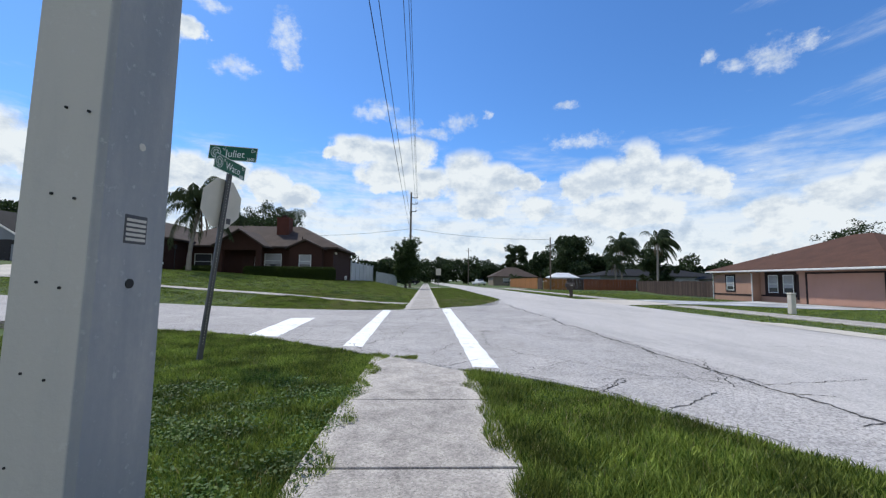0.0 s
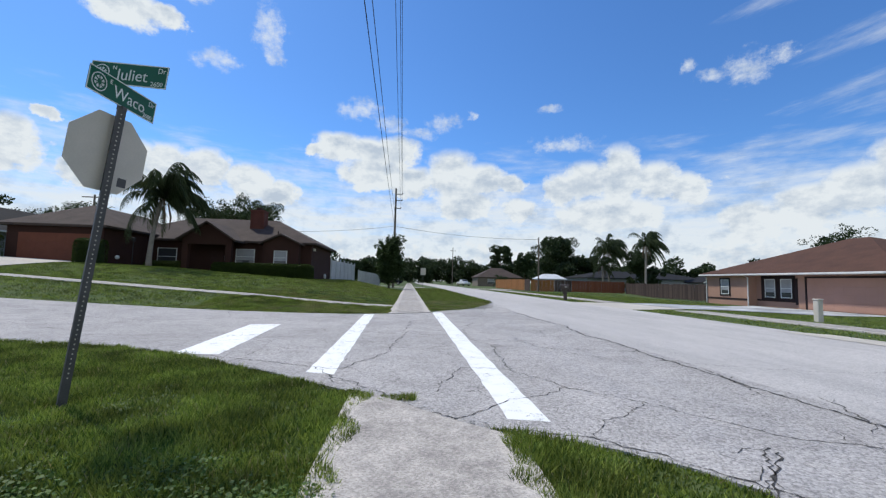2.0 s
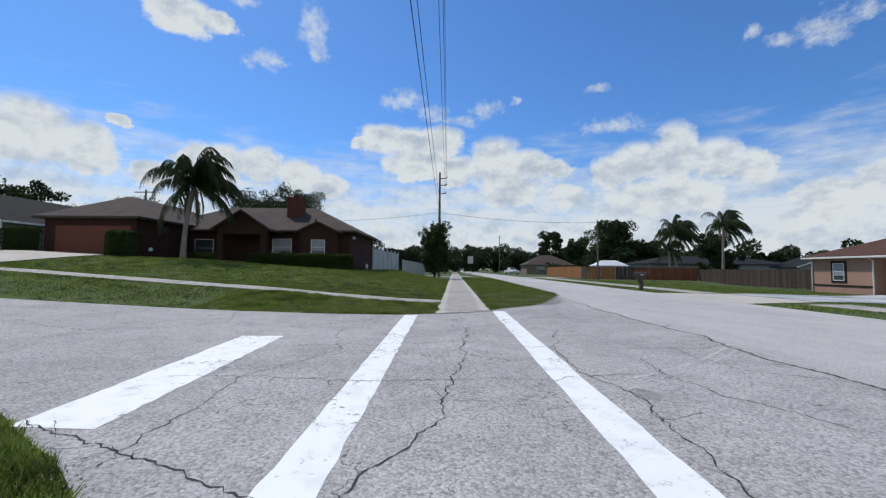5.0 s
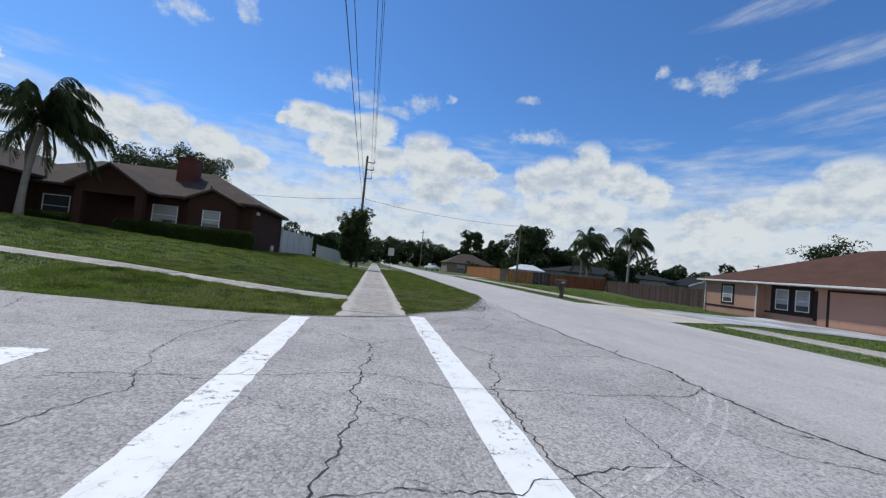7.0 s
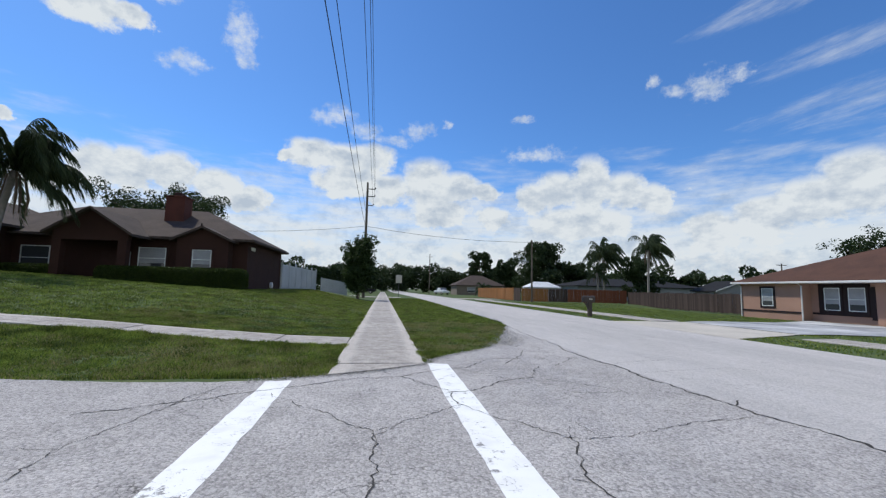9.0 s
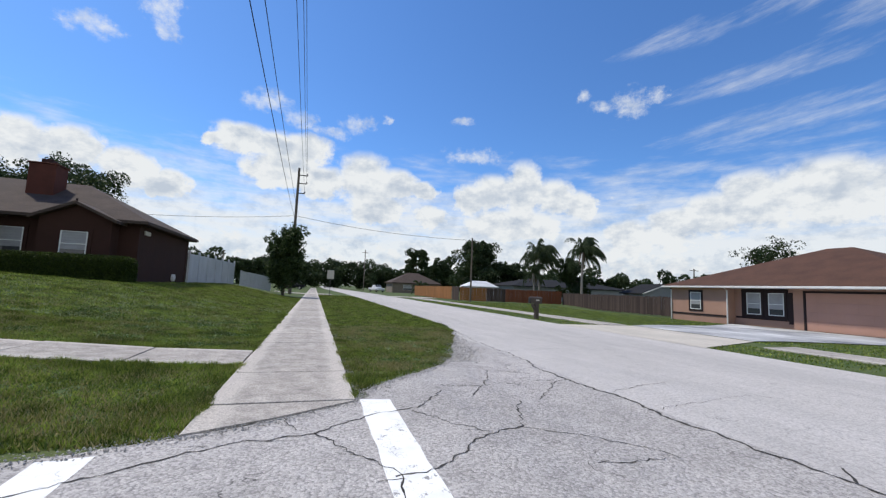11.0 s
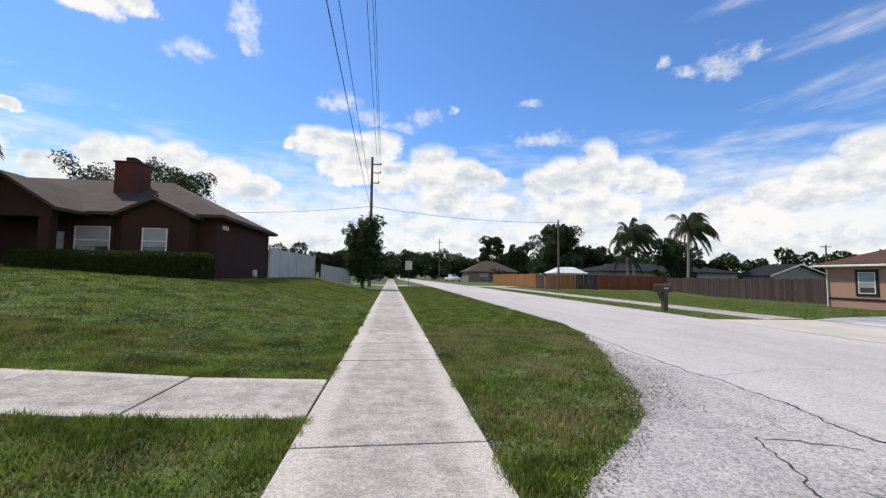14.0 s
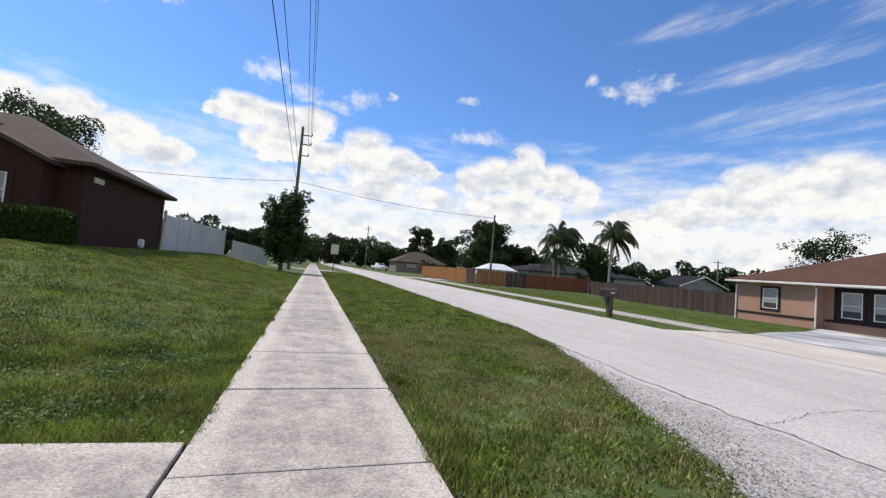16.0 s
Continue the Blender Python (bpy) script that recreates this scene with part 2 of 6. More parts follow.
def asphalt(name, light, dark, stone=42.0, contrast=0.5, broad=0.35, along=1.0, hair=0.0, relief=0.6):
    """Worn chip asphalt: single stones, broad stains, hairline cracks."""
    m = bpy.data.materials.new(name)
    m.use_nodes = True
    n, l, node, calc, mix, step = chain(m)
    p = n["Principled BSDF"]
    p.inputs["Roughness"].default_value, p.inputs["Specular IOR Level"].default_value = 0.93, 0.25
    at = node("ShaderNodeNewGeometry", "Position")
    drawn = node("ShaderNodeMapping", 0, _0=at, _3=(1.0, along, 1.0))
    stain = node("ShaderNodeTexNoise", 0, Vector=drawn, Scale=broad, Detail=6.0, Roughness=0.62)
    patch = node("ShaderNodeTexNoise", 0, Vector=drawn, Scale=broad * 6, Detail=5.0, Roughness=0.65)
    chips = n.new("ShaderNodeTexVoronoi")
    chips.inputs["Scale"].default_value = stone
    l.new(at, chips.inputs["Vector"])
    grit = n.new("ShaderNodeTexVoronoi")
    grit.inputs["Scale"].default_value = stone * 2.7
    l.new(at, grit.inputs["Vector"])
    v1 = node("ShaderNodeSeparateColor", 0, _0=chips.outputs["Color"])
    v2 = node("ShaderNodeSeparateColor", 0, _0=grit.outputs["Color"])
    tone_ = calc("ADD", calc("MULTIPLY", stain, 0.55), calc("MULTIPLY", patch, 0.45))
    col = mix(step(tone_, 0.36, 0.64), (*light, 1), (*dark, 1))
    gain = calc("ADD", 1 - contrast * 0.62, calc("MULTIPLY", calc("ADD", calc("MULTIPLY", v1, 0.6), calc("MULTIPLY", v2, 0.4)), contrast * 1.25))
    # gaps between the stones, where the binder has worn away
    gain = calc("MULTIPLY", gain, step(chips.outputs["Distance"], 0.55, 0.85, 1.0, 1.0 - contrast * 0.55))
    if hair:
        bent = node("ShaderNodeTexNoise", 1, Vector=at, Scale=2.2, Detail=4.0)
        place = node("ShaderNodeVectorMath", 0, _0=at, _1=node("ShaderNodeVectorMath", 0, _0=bent, _1=(0.0, 0.0, 0.0)))
        web = n.new("ShaderNodeTexVoronoi")
        web.feature = "DISTANCE_TO_EDGE"
        web.inputs["Scale"].default_value = 0.75
        l.new(place, web.inputs["Vector"])
        some = step(node("ShaderNodeTexNoise", 0, Vector=at, Scale=0.7, Detail=2.0), 0.5, 0.6)
        gain = calc("MULTIPLY", gain, calc("SUBTRACT", 1.0, calc("MULTIPLY", calc("MULTIPLY", some, step(web.outputs["Distance"], 0.0, 0.007, 1.0, 0.0)), hair)))
    hs = node("ShaderNodeHueSaturation", 0, Value=gain, Color=col)
    l.new(hs, p.inputs["Base Color"])
    bp = n.new("ShaderNodeBump")
    bp.inputs["Strength"].default_value, bp.inputs["Distance"].default_value, bp.invert = relief, 0.012, True
    l.new(calc("ADD", chips.outputs["Distance"], calc("MULTIPLY", grit.outputs["Distance"], 0.4)), bp.inputs["Height"])
    l.new(bp.outputs[0], p.inputs["Normal"])
    return m


def slab_concrete(name, pale, stained):
    """Old concrete slabs: brushed pale margins, a darker walked and weathered middle, fine chips."""
    m = bpy.data.materials.new(name)
    m.use_nodes = True
    n, l, node, calc, mix, step = chain(m)
    p = n["Principled BSDF"]
    p.inputs["Roughness"].default_value, p.inputs["Specular IOR Level"].default_value = 0.92, 0.25
    at = node("ShaderNodeNewGeometry", "Position")
    own = node("ShaderNodeTexCoord", "Object")
    across = calc("ABSOLUTE", node("ShaderNodeSeparateXYZ", 0, _0=own))
    cloud = node("ShaderNodeTexNoise", 0, Vector=at, Scale=2.6, Detail=9.0, Roughness=0.74)
    blot = node("ShaderNodeTexNoise", 0, Vector=at, Scale=7.0, Detail=6.0, Roughness=0.7)
    brush = node("ShaderNodeTexNoise", 0, Vector=node("ShaderNodeMapping", 0, _0=own, _3=(3.0, 55.0, 1.0)), Scale=1.0, Detail=3.0)
    grain = n.new("ShaderNodeTexVoronoi")
    grain.inputs["Scale"].default_value = 75.0
    l.new(at, grain.inputs["Vector"])
    g1 = node("ShaderNodeSeparateColor", 0, _0=grain.outputs["Color"])
    wear = calc("ADD", calc("MULTIPLY", cloud, 0.75), calc("MULTIPLY", blot, 0.45))
    fac = calc("SUBTRACT", step(wear, 0.38, 0.86), calc("MULTIPLY", step(calc("ADD", across, calc("MULTIPLY", blot, 0.4)), 0.66, 0.95), 0.75))
    col = mix(calc("MAXIMUM", fac, 0.0), (*pale, 1), (*stained, 1))
    oi = node("ShaderNodeObjectInfo", "Random")
    gain = calc("MULTIPLY", calc("ADD", 0.72, calc("MULTIPLY", g1, 0.5)), calc("ADD", 0.90, calc("MULTIPLY", oi, 0.16)))
    gain = calc("MULTIPLY", gain, calc("ADD", 0.96, calc("MULTIPLY", brush, 0.08)))
    pits = n.new("ShaderNodeTexVoronoi")
    pits.inputs["Scale"].default_value = 26.0
    l.new(at, pits.inputs["Vector"])
    gain = calc("MULTIPLY", gain, step(pits.outputs["Distance"], 0.08, 0.2, 0.55, 1.0))
    l.new(node("ShaderNodeHueSaturation", 0, Value=gain, Color=col), p.inputs["Base Color"])
    bp = n.new("ShaderNodeBump")
    bp.inputs["Strength"].default_value, bp.inputs["Distance"].default_value = 0.5, 0.008
    l.new(calc("ADD", grain.outputs["Distance"], calc("MULTIPLY", brush, 0.25)), bp.inputs["Height"])
    l.new(bp.outputs[0], p.inputs["Normal"])
    return m


def cast_pole(name, pale, stain_shade):
    """Cast concrete with form marks and stain runs; shade painted onto the road side."""
    m = bpy.data.materials.new(name)
    m.use_nodes = True
    n, l, node, calc, mix, step = chain(m)
    p = n["Principled BSDF"]
    p.inputs["Roughness"].default_value = 0.85
    own = node("ShaderNodeTexCoord", "Object")
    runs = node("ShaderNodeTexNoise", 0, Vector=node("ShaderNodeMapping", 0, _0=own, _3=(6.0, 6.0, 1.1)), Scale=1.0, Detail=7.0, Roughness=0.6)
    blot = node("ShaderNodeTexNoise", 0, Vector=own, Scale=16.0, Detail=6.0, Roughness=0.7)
    # own X picks the road-side face, coloured darker and bluer as its shade
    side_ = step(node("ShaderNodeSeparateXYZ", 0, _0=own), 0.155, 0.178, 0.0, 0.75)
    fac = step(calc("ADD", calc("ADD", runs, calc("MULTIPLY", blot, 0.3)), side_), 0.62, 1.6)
    col = mix(fac, (*pale, 1), (*stain_shade, 1))
    col = mix(calc("MULTIPLY", step(blot, 0.58, 0.72), 0.35), col, (0.66, 0.65, 0.62, 1))
    l.new(col, p.inputs["Base Color"])
    bp = n.new("ShaderNodeBump")
    bp.inputs["Strength"].default_value, bp.inputs["Distance"].default_value = 0.35, 0.01
    l.new(blot, bp.inputs["Height"])
    l.new(bp.outputs[0], p.inputs["Normal"])
    return m


def worn_paint(name, white, road_):
    """Thick road paint, chipped through to the stones in places."""
    m = bpy.data.materials.new(name)
    m.use_nodes = True
    n, l, node, calc, mix, step = chain(m)
    p = n["Principled BSDF"]
    p.inputs["Roughness"].default_value = 0.75
    at = node("ShaderNodeNewGeometry", "Position")
    worn = node("ShaderNodeTexNoise", 0, Vector=at, Scale=0.9, Detail=3.0)
    chip = node("ShaderNodeTexNoise", 0, Vector=at, Scale=11.0, Detail=8.0, Roughness=0.72)
    dirt = node("ShaderNodeTexNoise", 0, Vector=at, Scale=4.0, Detail=5.0)
    web = n.new("ShaderNodeTexVoronoi")
    web.feature = "DISTANCE_TO_EDGE"
    web.inputs["Scale"].default_value = 2.3
    l.new(node("ShaderNodeVectorMath", 0, _0=at, _1=node("ShaderNodeTexNoise", 1, Vector=at, Scale=3.0, Detail=4.0)), web.inputs["Vector"])
    gone = step(calc("ADD", chip, calc("MULTIPLY", worn, 0.5)), 0.86, 0.92)
    split_ = calc("MULTIPLY", step(web.outputs["Distance"], 0.0, 0.012, 1.0, 0.0), step(dirt, 0.46, 0.6))
    col = mix(calc("MULTIPLY", step(dirt, 0.45, 0.75), 0.3), (*white, 1), (0.52, 0.51, 0.49, 1))
    col = mix(calc("MAXIMUM", gone, calc("MULTIPLY", split_, 0.75)), col, (*road_, 1))
    l.new(col, p.inputs["Base Color"])
    return m


M_GRASS = mat("turf", (0.030, 0.066, 0.012), (0.105, 0.125, 0.040), 0.95, 1.3, 30, 0.4, spread=1.0)
M_DRY = leafy("dry_blade", (0.16, 0.16, 0.05), (0.42, 0.36, 0.17))
M_BLADE = leafy("grass_blade", (0.034, 0.078, 0.008), (0.29, 0.345, 0.065), patchy=0.5)
M_WEED = leafy("weed_leaf", (0.032, 0.075, 0.010), (0.11, 0.17, 0.035), patchy=0.35)
M_ROAD = asphalt("coarse_asphalt", (0.455, 0.432, 0.42), (0.345, 0.328, 0.319), 44, 0.62, 0.3, hair=0.7)
M_LANE = asphalt("worn_pale_asphalt", (0.505, 0.48, 0.462), (0.41, 0.39, 0.378), 46, 0.38, 0.25, along=0.25, hair=0.3, relief=0.4)
M_SCUFF = asphalt("tyre_scuff", (0.56, 0.54, 0.525), (0.40, 0.385, 0.375), 40, 0.5, 1.5)
M_PATCH = asphalt("dark_worn_asphalt", (0.34, 0.32, 0.31), (0.25, 0.238, 0.23), 40, 0.6, 1.5)
M_STONE = leafy("gravel_stone", (0.24, 0.235, 0.225), (0.58, 0.56, 0.53), 0.9)
M_CRACK = mat("crack_fill", (0.035, 0.033, 0.032), (0.07, 0.065, 0.06), 0.95, 6, 60, 0.2)
M_PAINT = worn_paint("road_paint", (0.82, 0.82, 0.81), (0.27, 0.262, 0.258))
M_WALK = slab_concrete("old_concrete", (0.50, 0.46, 0.42), (0.235, 0.216, 0.20))
M_DRIVE = mat("driveway_concrete", (0.56, 0.515, 0.45), (0.42, 0.39, 0.345), 0.9, 0.6, 60, 0.25, specks=0.15)
M_DRIVE2 = mat("stained_driveway", (0.13, 0.135, 0.15), (0.60, 0.60, 0.60), 0.85, 0.33, 6, 0.25, spread=0.25)
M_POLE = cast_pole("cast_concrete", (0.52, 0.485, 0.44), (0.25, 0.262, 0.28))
M_WOODPOLE = mat("weathered_pole_wood", (0.17, 0.14, 0.11), (0.10, 0.085, 0.07), 0.9, 3, 30, 0.4, stretch=(1, 1, 0.1))
M_STEEL = mat("galvanised_steel", (0.10, 0.10, 0.105), (0.07, 0.07, 0.075), 0.6, 6, 60, 0.1, metal=0.3)
M_ALU = mat("bare_aluminium", (0.58, 0.54, 0.47), (0.50, 0.47, 0.41), 0.6, 4, 60, 0.05)
M_GREEN = mat("street_sign_green", (0.005, 0.10, 0.055), (0.004, 0.085, 0.045), 0.45, 5, 60, 0.0)
M_WHITE = mat("sign_white", (0.75, 0.78, 0.76), None, 0.5, 5, 60, 0.0)
M_RED = mat("sign_red", (0.45, 0.02, 0.025), None, 0.5, 5, 60, 0.0)
M_BROWN = mat("brown_stucco", (0.045, 0.020, 0.015), (0.034, 0.016, 0.012), 0.92, 1.2, 60, 0.3)
M_BROWNTRIM = mat("dark_brown_trim", (0.045, 0.020, 0.015), None, 0.8, 4, 50, 0.1)
M_GDOOR = mat("brown_garage_door", (0.15, 0.05, 0.028), (0.12, 0.04, 0.022), 0.7, 2, 40, 0.1)
M_SHING = mat("brown_shingle", (0.085, 0.064, 0.054), (0.05, 0.037, 0.033), 0.95, 1.2, 14, 0.5, spread=1.0)
M_SHINGR = mat("russet_shingle", (0.105, 0.052, 0.034), (0.062, 0.032, 0.023), 0.95, 1.0, 14, 0.5, spread=1.0)
M_SHINGG = mat("slate_shingle", (0.016, 0.016, 0.018), (0.010, 0.010, 0.012), 0.95, 1.0, 14, 0.5, spread=0.9)
M_PINK = mat("peach_stucco", (0.385, 0.235, 0.175), (0.33, 0.198, 0.147), 0.92, 0.8, 60, 0.25)
M_PINKDOOR = mat("peach_garage_door", (0.43, 0.25, 0.19), (0.38, 0.22, 0.165), 0.7, 0.8, 40, 0.1)
M_DARKTRIM = mat("dark_trim", (0.022, 0.012, 0.012), None, 0.7, 4, 50, 0.1)
M_GUTTER = mat("white_gutter", (0.72, 0.71, 0.69), (0.6, 0.59, 0.57), 0.5, 2, 40, 0.05)
M_GREY = mat("blue_grey_stucco", (0.23, 0.25, 0.28), (0.19, 0.21, 0.235), 0.9, 0.8, 50, 0.2)
M_BLIND = mat("window_blind", (0.33, 0.34, 0.35), (0.26, 0.27, 0.28), 0.6, 2, 30, 0.0)
M_BRICK = mat("chimney_stucco", (0.11, 0.038, 0.027), (0.08, 0.029, 0.021), 0.9, 2, 40, 0.3)
M_VINYL = mat("white_vinyl", (0.52, 0.54, 0.57), (0.42, 0.44, 0.46), 0.5, 0.8, 30, 0.05, per=0.05)
M_CEDAR = mat("orange_cedar", (0.30, 0.135, 0.045), (0.21, 0.09, 0.03), 0.85, 2, 30, 0.3, per=0.18, stretch=(1, 1, 0.15))
M_REDWD = mat("red_brown_fence", (0.18, 0.062, 0.028), (0.125, 0.042, 0.02), 0.85, 2, 30, 0.3, per=0.15, stretch=(1, 1, 0.15))
M_TAN = mat("tan_stucco", (0.22, 0.185, 0.15), (0.17, 0.145, 0.12), 0.9, 1, 40, 0.2)
M_GREYWD = mat("weathered_fence", (0.080, 0.056, 0.047), (0.042, 0.031, 0.027), 0.92, 2, 30, 0.35, per=0.3, stretch=(1, 1, 0.15))
M_LEAF = leafy("broad_leaf", (0.018, 0.036, 0.010), (0.055, 0.085, 0.024))
M_LEAFD = leafy("dark_leaf", (0.018, 0.034, 0.012), (0.05, 0.075, 0.026))
M_HEDGE = leafy("hedge_leaf", (0.010, 0.020, 0.003), (0.065, 0.10, 0.014))
M_PALM = leafy("palm_leaf", (0.03, 0.05, 0.02), (0.085, 0.11, 0.05))
M_DEAD = leafy("dead_palm_leaf", (0.10, 0.07, 0.045), (0.17, 0.13, 0.09))
M_TRUNK = mat("bark", (0.13, 0.105, 0.085), (0.075, 0.06, 0.05), 0.95, 3, 25, 0.6, stretch=(1, 1, 0.3))
M_PTRUNK = mat("palm_bark", (0.30, 0.27, 0.24), (0.20, 0.18, 0.16), 0.95, 2, 20, 0.4, stretch=(1, 1, 2.5))
M_WIRE = mat("cable_black", (0.012, 0.012, 0.013), None, 0.6, 2, 20, 0.0)
M_MAIL = mat("mailbox_plastic", (0.085, 0.065, 0.055), (0.06, 0.047, 0.04), 0.6, 4, 40, 0.05)
M_BIN = mat("bin_green", (0.012, 0.045, 0.03), None, 0.55, 4, 40, 0.05)
M_BLACK = mat("black_plastic", (0.018, 0.018, 0.02), None, 0.6, 4, 40, 0.05)
M_ROOFWHITE = mat("white_sheet_metal", (0.75, 0.76, 0.78), None, 0.5, 2, 30, 0.05)

M_GLASS = bpy.data.materials.new("window_glass")
M_GLASS.use_nodes = True
pg = M_GLASS.node_tree.nodes["Principled BSDF"]
pg.inputs["Base Color"].default_value = (0.05, 0.055, 0.06, 1)
pg.inputs["Roughness"].default_value = 0.06
pg.inputs["Specular IOR Level"].default_value = 0.6


# ---- mesh helpers ----
def data_of(name, bm, material, smooth=False):
    me = bpy.data.meshes.new(name)
    bmesh.ops.recalc_face_normals(bm, faces=bm.faces)
    bm.to_mesh(me)
    bm.free()
    me.materials.append(material)
    if smooth:
        for poly in me.polygons:
            poly.use_smooth = True
    return me


def part(name, bm, material, parent=None, label="", smooth=False):
    ob = new(name, data_of(name, bm, material, smooth))
    if parent:
        ob.parent = parent
    if label:
        tagged(ob, label)
    return ob


def thing(name, at, label, category, group="", kind="", rz=0.0):
    e = new(name)
    e.empty_display_size = 0.2
    e.matrix_world = pose(*at, 0, 0, rz)
    return tagged(e, label, category, group, kind)


def box(x0, y0, z0, x1, y1, z1, bevel=0.0, bm=None):
    bm = bm or bmesh.new()
    g = bmesh.ops.create_cube(bm, size=1.0)
    vs = g["verts"]
    for v in vs:
        v.co = Vector(((x0 + x1) / 2 + v.co.x * (x1 - x0), (y0 + y1) / 2 + v.co.y * (y1 - y0), (z0 + z1) / 2 + v.co.z * (z1 - z0)))
    if bevel:
        es = list({e for v in vs for e in v.link_edges})
        bmesh.ops.bevel(bm, geom=es, offset=bevel, segments=2, affect="EDGES", profile=0.5)
    return bm


def prism(points, z0, z1, bm=None):
    """An upright prism over a plan outline."""
    bm = bm or bmesh.new()
    lo = [bm.verts.new((x, y, z0)) for x, y in points]
    hi = [bm.verts.new((x, y, z1)) for x, y in points]
    n = len(points)
    bm.faces.new(hi)
    bm.faces.new(lo[::-1])
    for i in range(n):
        bm.faces.new((lo[i], lo[(i + 1) % n], hi[(i + 1) % n], hi[i]))
    return bm


def solid(verts, faces, bm=None):
    bm = bm or bmesh.new()
    vs = [bm.verts.new(v) for v in verts]
    for f in faces:
        bm.faces.new([vs[i] for i in f])
    return bm


def tube(points, radii, sides=8, bm=None, cap=True):
    bm = bm or bmesh.new()
    rings = []
    pts = [Vector(p) for p in points]
    for i, p in enumerate(pts):
        d = (pts[min(i + 1, len(pts) - 1)] - pts[max(i - 1, 0)]).normalized()
        u = d.orthogonal().normalized() if abs(d.z) < 0.9 else (Vector((1, 0, 0)) - d * d.x).normalized()
        v = d.cross(u)
        r = radii[i] if isinstance(radii, (list, tuple)) else radii
        rings.append([bm.verts.new(p + (u * math.cos(a) + v * math.sin(a)) * r) for a in (2 * math.pi * k / sides for k in range(sides))])
    for a, b in zip(rings, rings[1:]):
        for k in range(sides):
            bm.faces.new((a[k], a[(k + 1) % sides], b[(k + 1) % sides], b[k]))
    if cap:
        bm.faces.new(rings[0][::-1])
        bm.faces.new(rings[-1])
    return bm


def smooth01(t):
    t = min(max(t, 0.0), 1.0)
    return t * t * (3 - 2 * t)


def height(x, y):
    """The lawn of the brown house rises from the pavements to the house."""
    u = max(0.0, -x - 5.5)
    climb = min(0.045 * u * u / (u + 2.0), 1.5)
    left = smooth01((-x - 9) / 8)
    bank = (0.34 + 0.02 * min(u, 12.0)) * smooth01((y - 18.8) / 3.2) * smooth01((-x - 0.7) / 7)
    rise = 0.68 * smooth01((y - 23.7) / (12.5 - 4.0 * left)) * smooth01((-x - 0.9) / 7.0)
    back = 1 - 0.75 * smooth01((y - 56) / 20)
    return climb + (bank + rise) * back - 0.3 * smooth01((x - 15) / 12) * smooth01((62 - y) / 8)


# ---- ground, roads, pavements ----
def axis(near0, near1, step, far0, far1):
    a = list(np.arange(near0, near1 + 1e-6, step))
    s, v = step, near0
    while v > far0:
        s *= 1.6
        v -= s
        a.insert(0, v)
    if near1 >= far1:
        return a
    s, v = step, near1
    while v < far1:
        s *= 1.6
        v += s
        a.append(v)
    return a


def sheet(name, xs, ys, f, material):
    vs = [(x, y, f(x, y)) for y in ys for x in xs]
    n = len(xs)
    fs = [(j * n + i, j * n + i + 1, (j + 1) * n + i + 1, (j + 1) * n + i) for j in range(len(ys) - 1) for i in range(n - 1)]
    me = bpy.data.meshes.new(name)
    me.from_pydata(vs, [], fs)
    me.materials.append(material)
    for poly in me.polygons:
        poly.use_smooth = True
    return new(name, me)


ground = sheet("ground", axis(-45, 45, 0.75, -2500, 2500), axis(-15, 110, 0.75, -2500, 2500), height, M_GRASS)
tagged(ground, "mown green lawns with brown patches, rising to the houses", "ground", kind="structure")

WEST, EAST = 5.0, 11.3        # edges of the long road
SOUTH, NORTH = 11.8, 18.7     # edges of the side road


def arc(points, n=7):
    """A smooth curve through control points (Catmull-Rom)."""
    p = [Vector((*q, 0)) for q in points]
    p = [p[0] * 2 - p[1]] + p + [p[-1] * 2 - p[-2]]
    out = []
    for i in range(1, len(p) - 2):
        for k in range(n):
            t = k / n
            a, b, c, d = p[i - 1:i + 3]
            q = 0.5 * (2 * b + (c - a) * t + (2 * a - 5 * b + 4 * c - d) * t * t + (3 * b - a - 3 * c + d) * t ** 3)
            out.append((q.x, q.y))
    out.append((points[-1][0], points[-1][1]))
    return out


NEAR_CORNER = arc([(-5.5, 11.2), (-4.4, 10.85), (-2.4, 9.6), (-0.8, 8.38), (-0.31, 8.05), (0.23, 7.42), (0.6, 7.14), (1.44, 6.75), (2.05, 6.1), (2.6, 4.95), (3.3, 3.7), (4.3, 0.5)])
FAR_CORNER = arc([(4.75, 27.6), (3.9, 25.2), (3.45, 24.1), (3.1, 22.95), (2.45, 21.86), (1.56, 20.95), (0.89, 20.15), (0.7, 19.75), (-0.1, 19.15), (-0.9, 18.78), (-2.0, 18.45), (-3.6, 18.45), (-5.5, 18.78)])
rng = random.Random(4)


def wobble(pts, amp):
    return [(x + rng.uniform(-amp, amp), y + rng.uniform(-amp, amp)) for x, y in pts]


east_edge = [(EAST, -200)] + [(EAST + 0.03 * math.sin(y * 1.7), y) for y in range(-10, 70, 2)] + [(11.2, 90), (10.2, 120), (9.3, 150), (9.0, 400)]
west_edge = [(2.9, 400), (3.2, 150), (4.1, 120), (5.1, 90)] + [(5.2 + 0.04 * math.sin(y * 1.3), y) for y in range(70, 28, -2)] + [(4.8, 27.8), (4.45, 27.0)]
SEAM = [(4.42 + 0.05 * math.sin(y * 0.9), y) for y in range(26, -2, -2)]
lane_outline = east_edge + west_edge + SEAM + [(4.6, -3), (5.0, -8), (5.0, -200)]
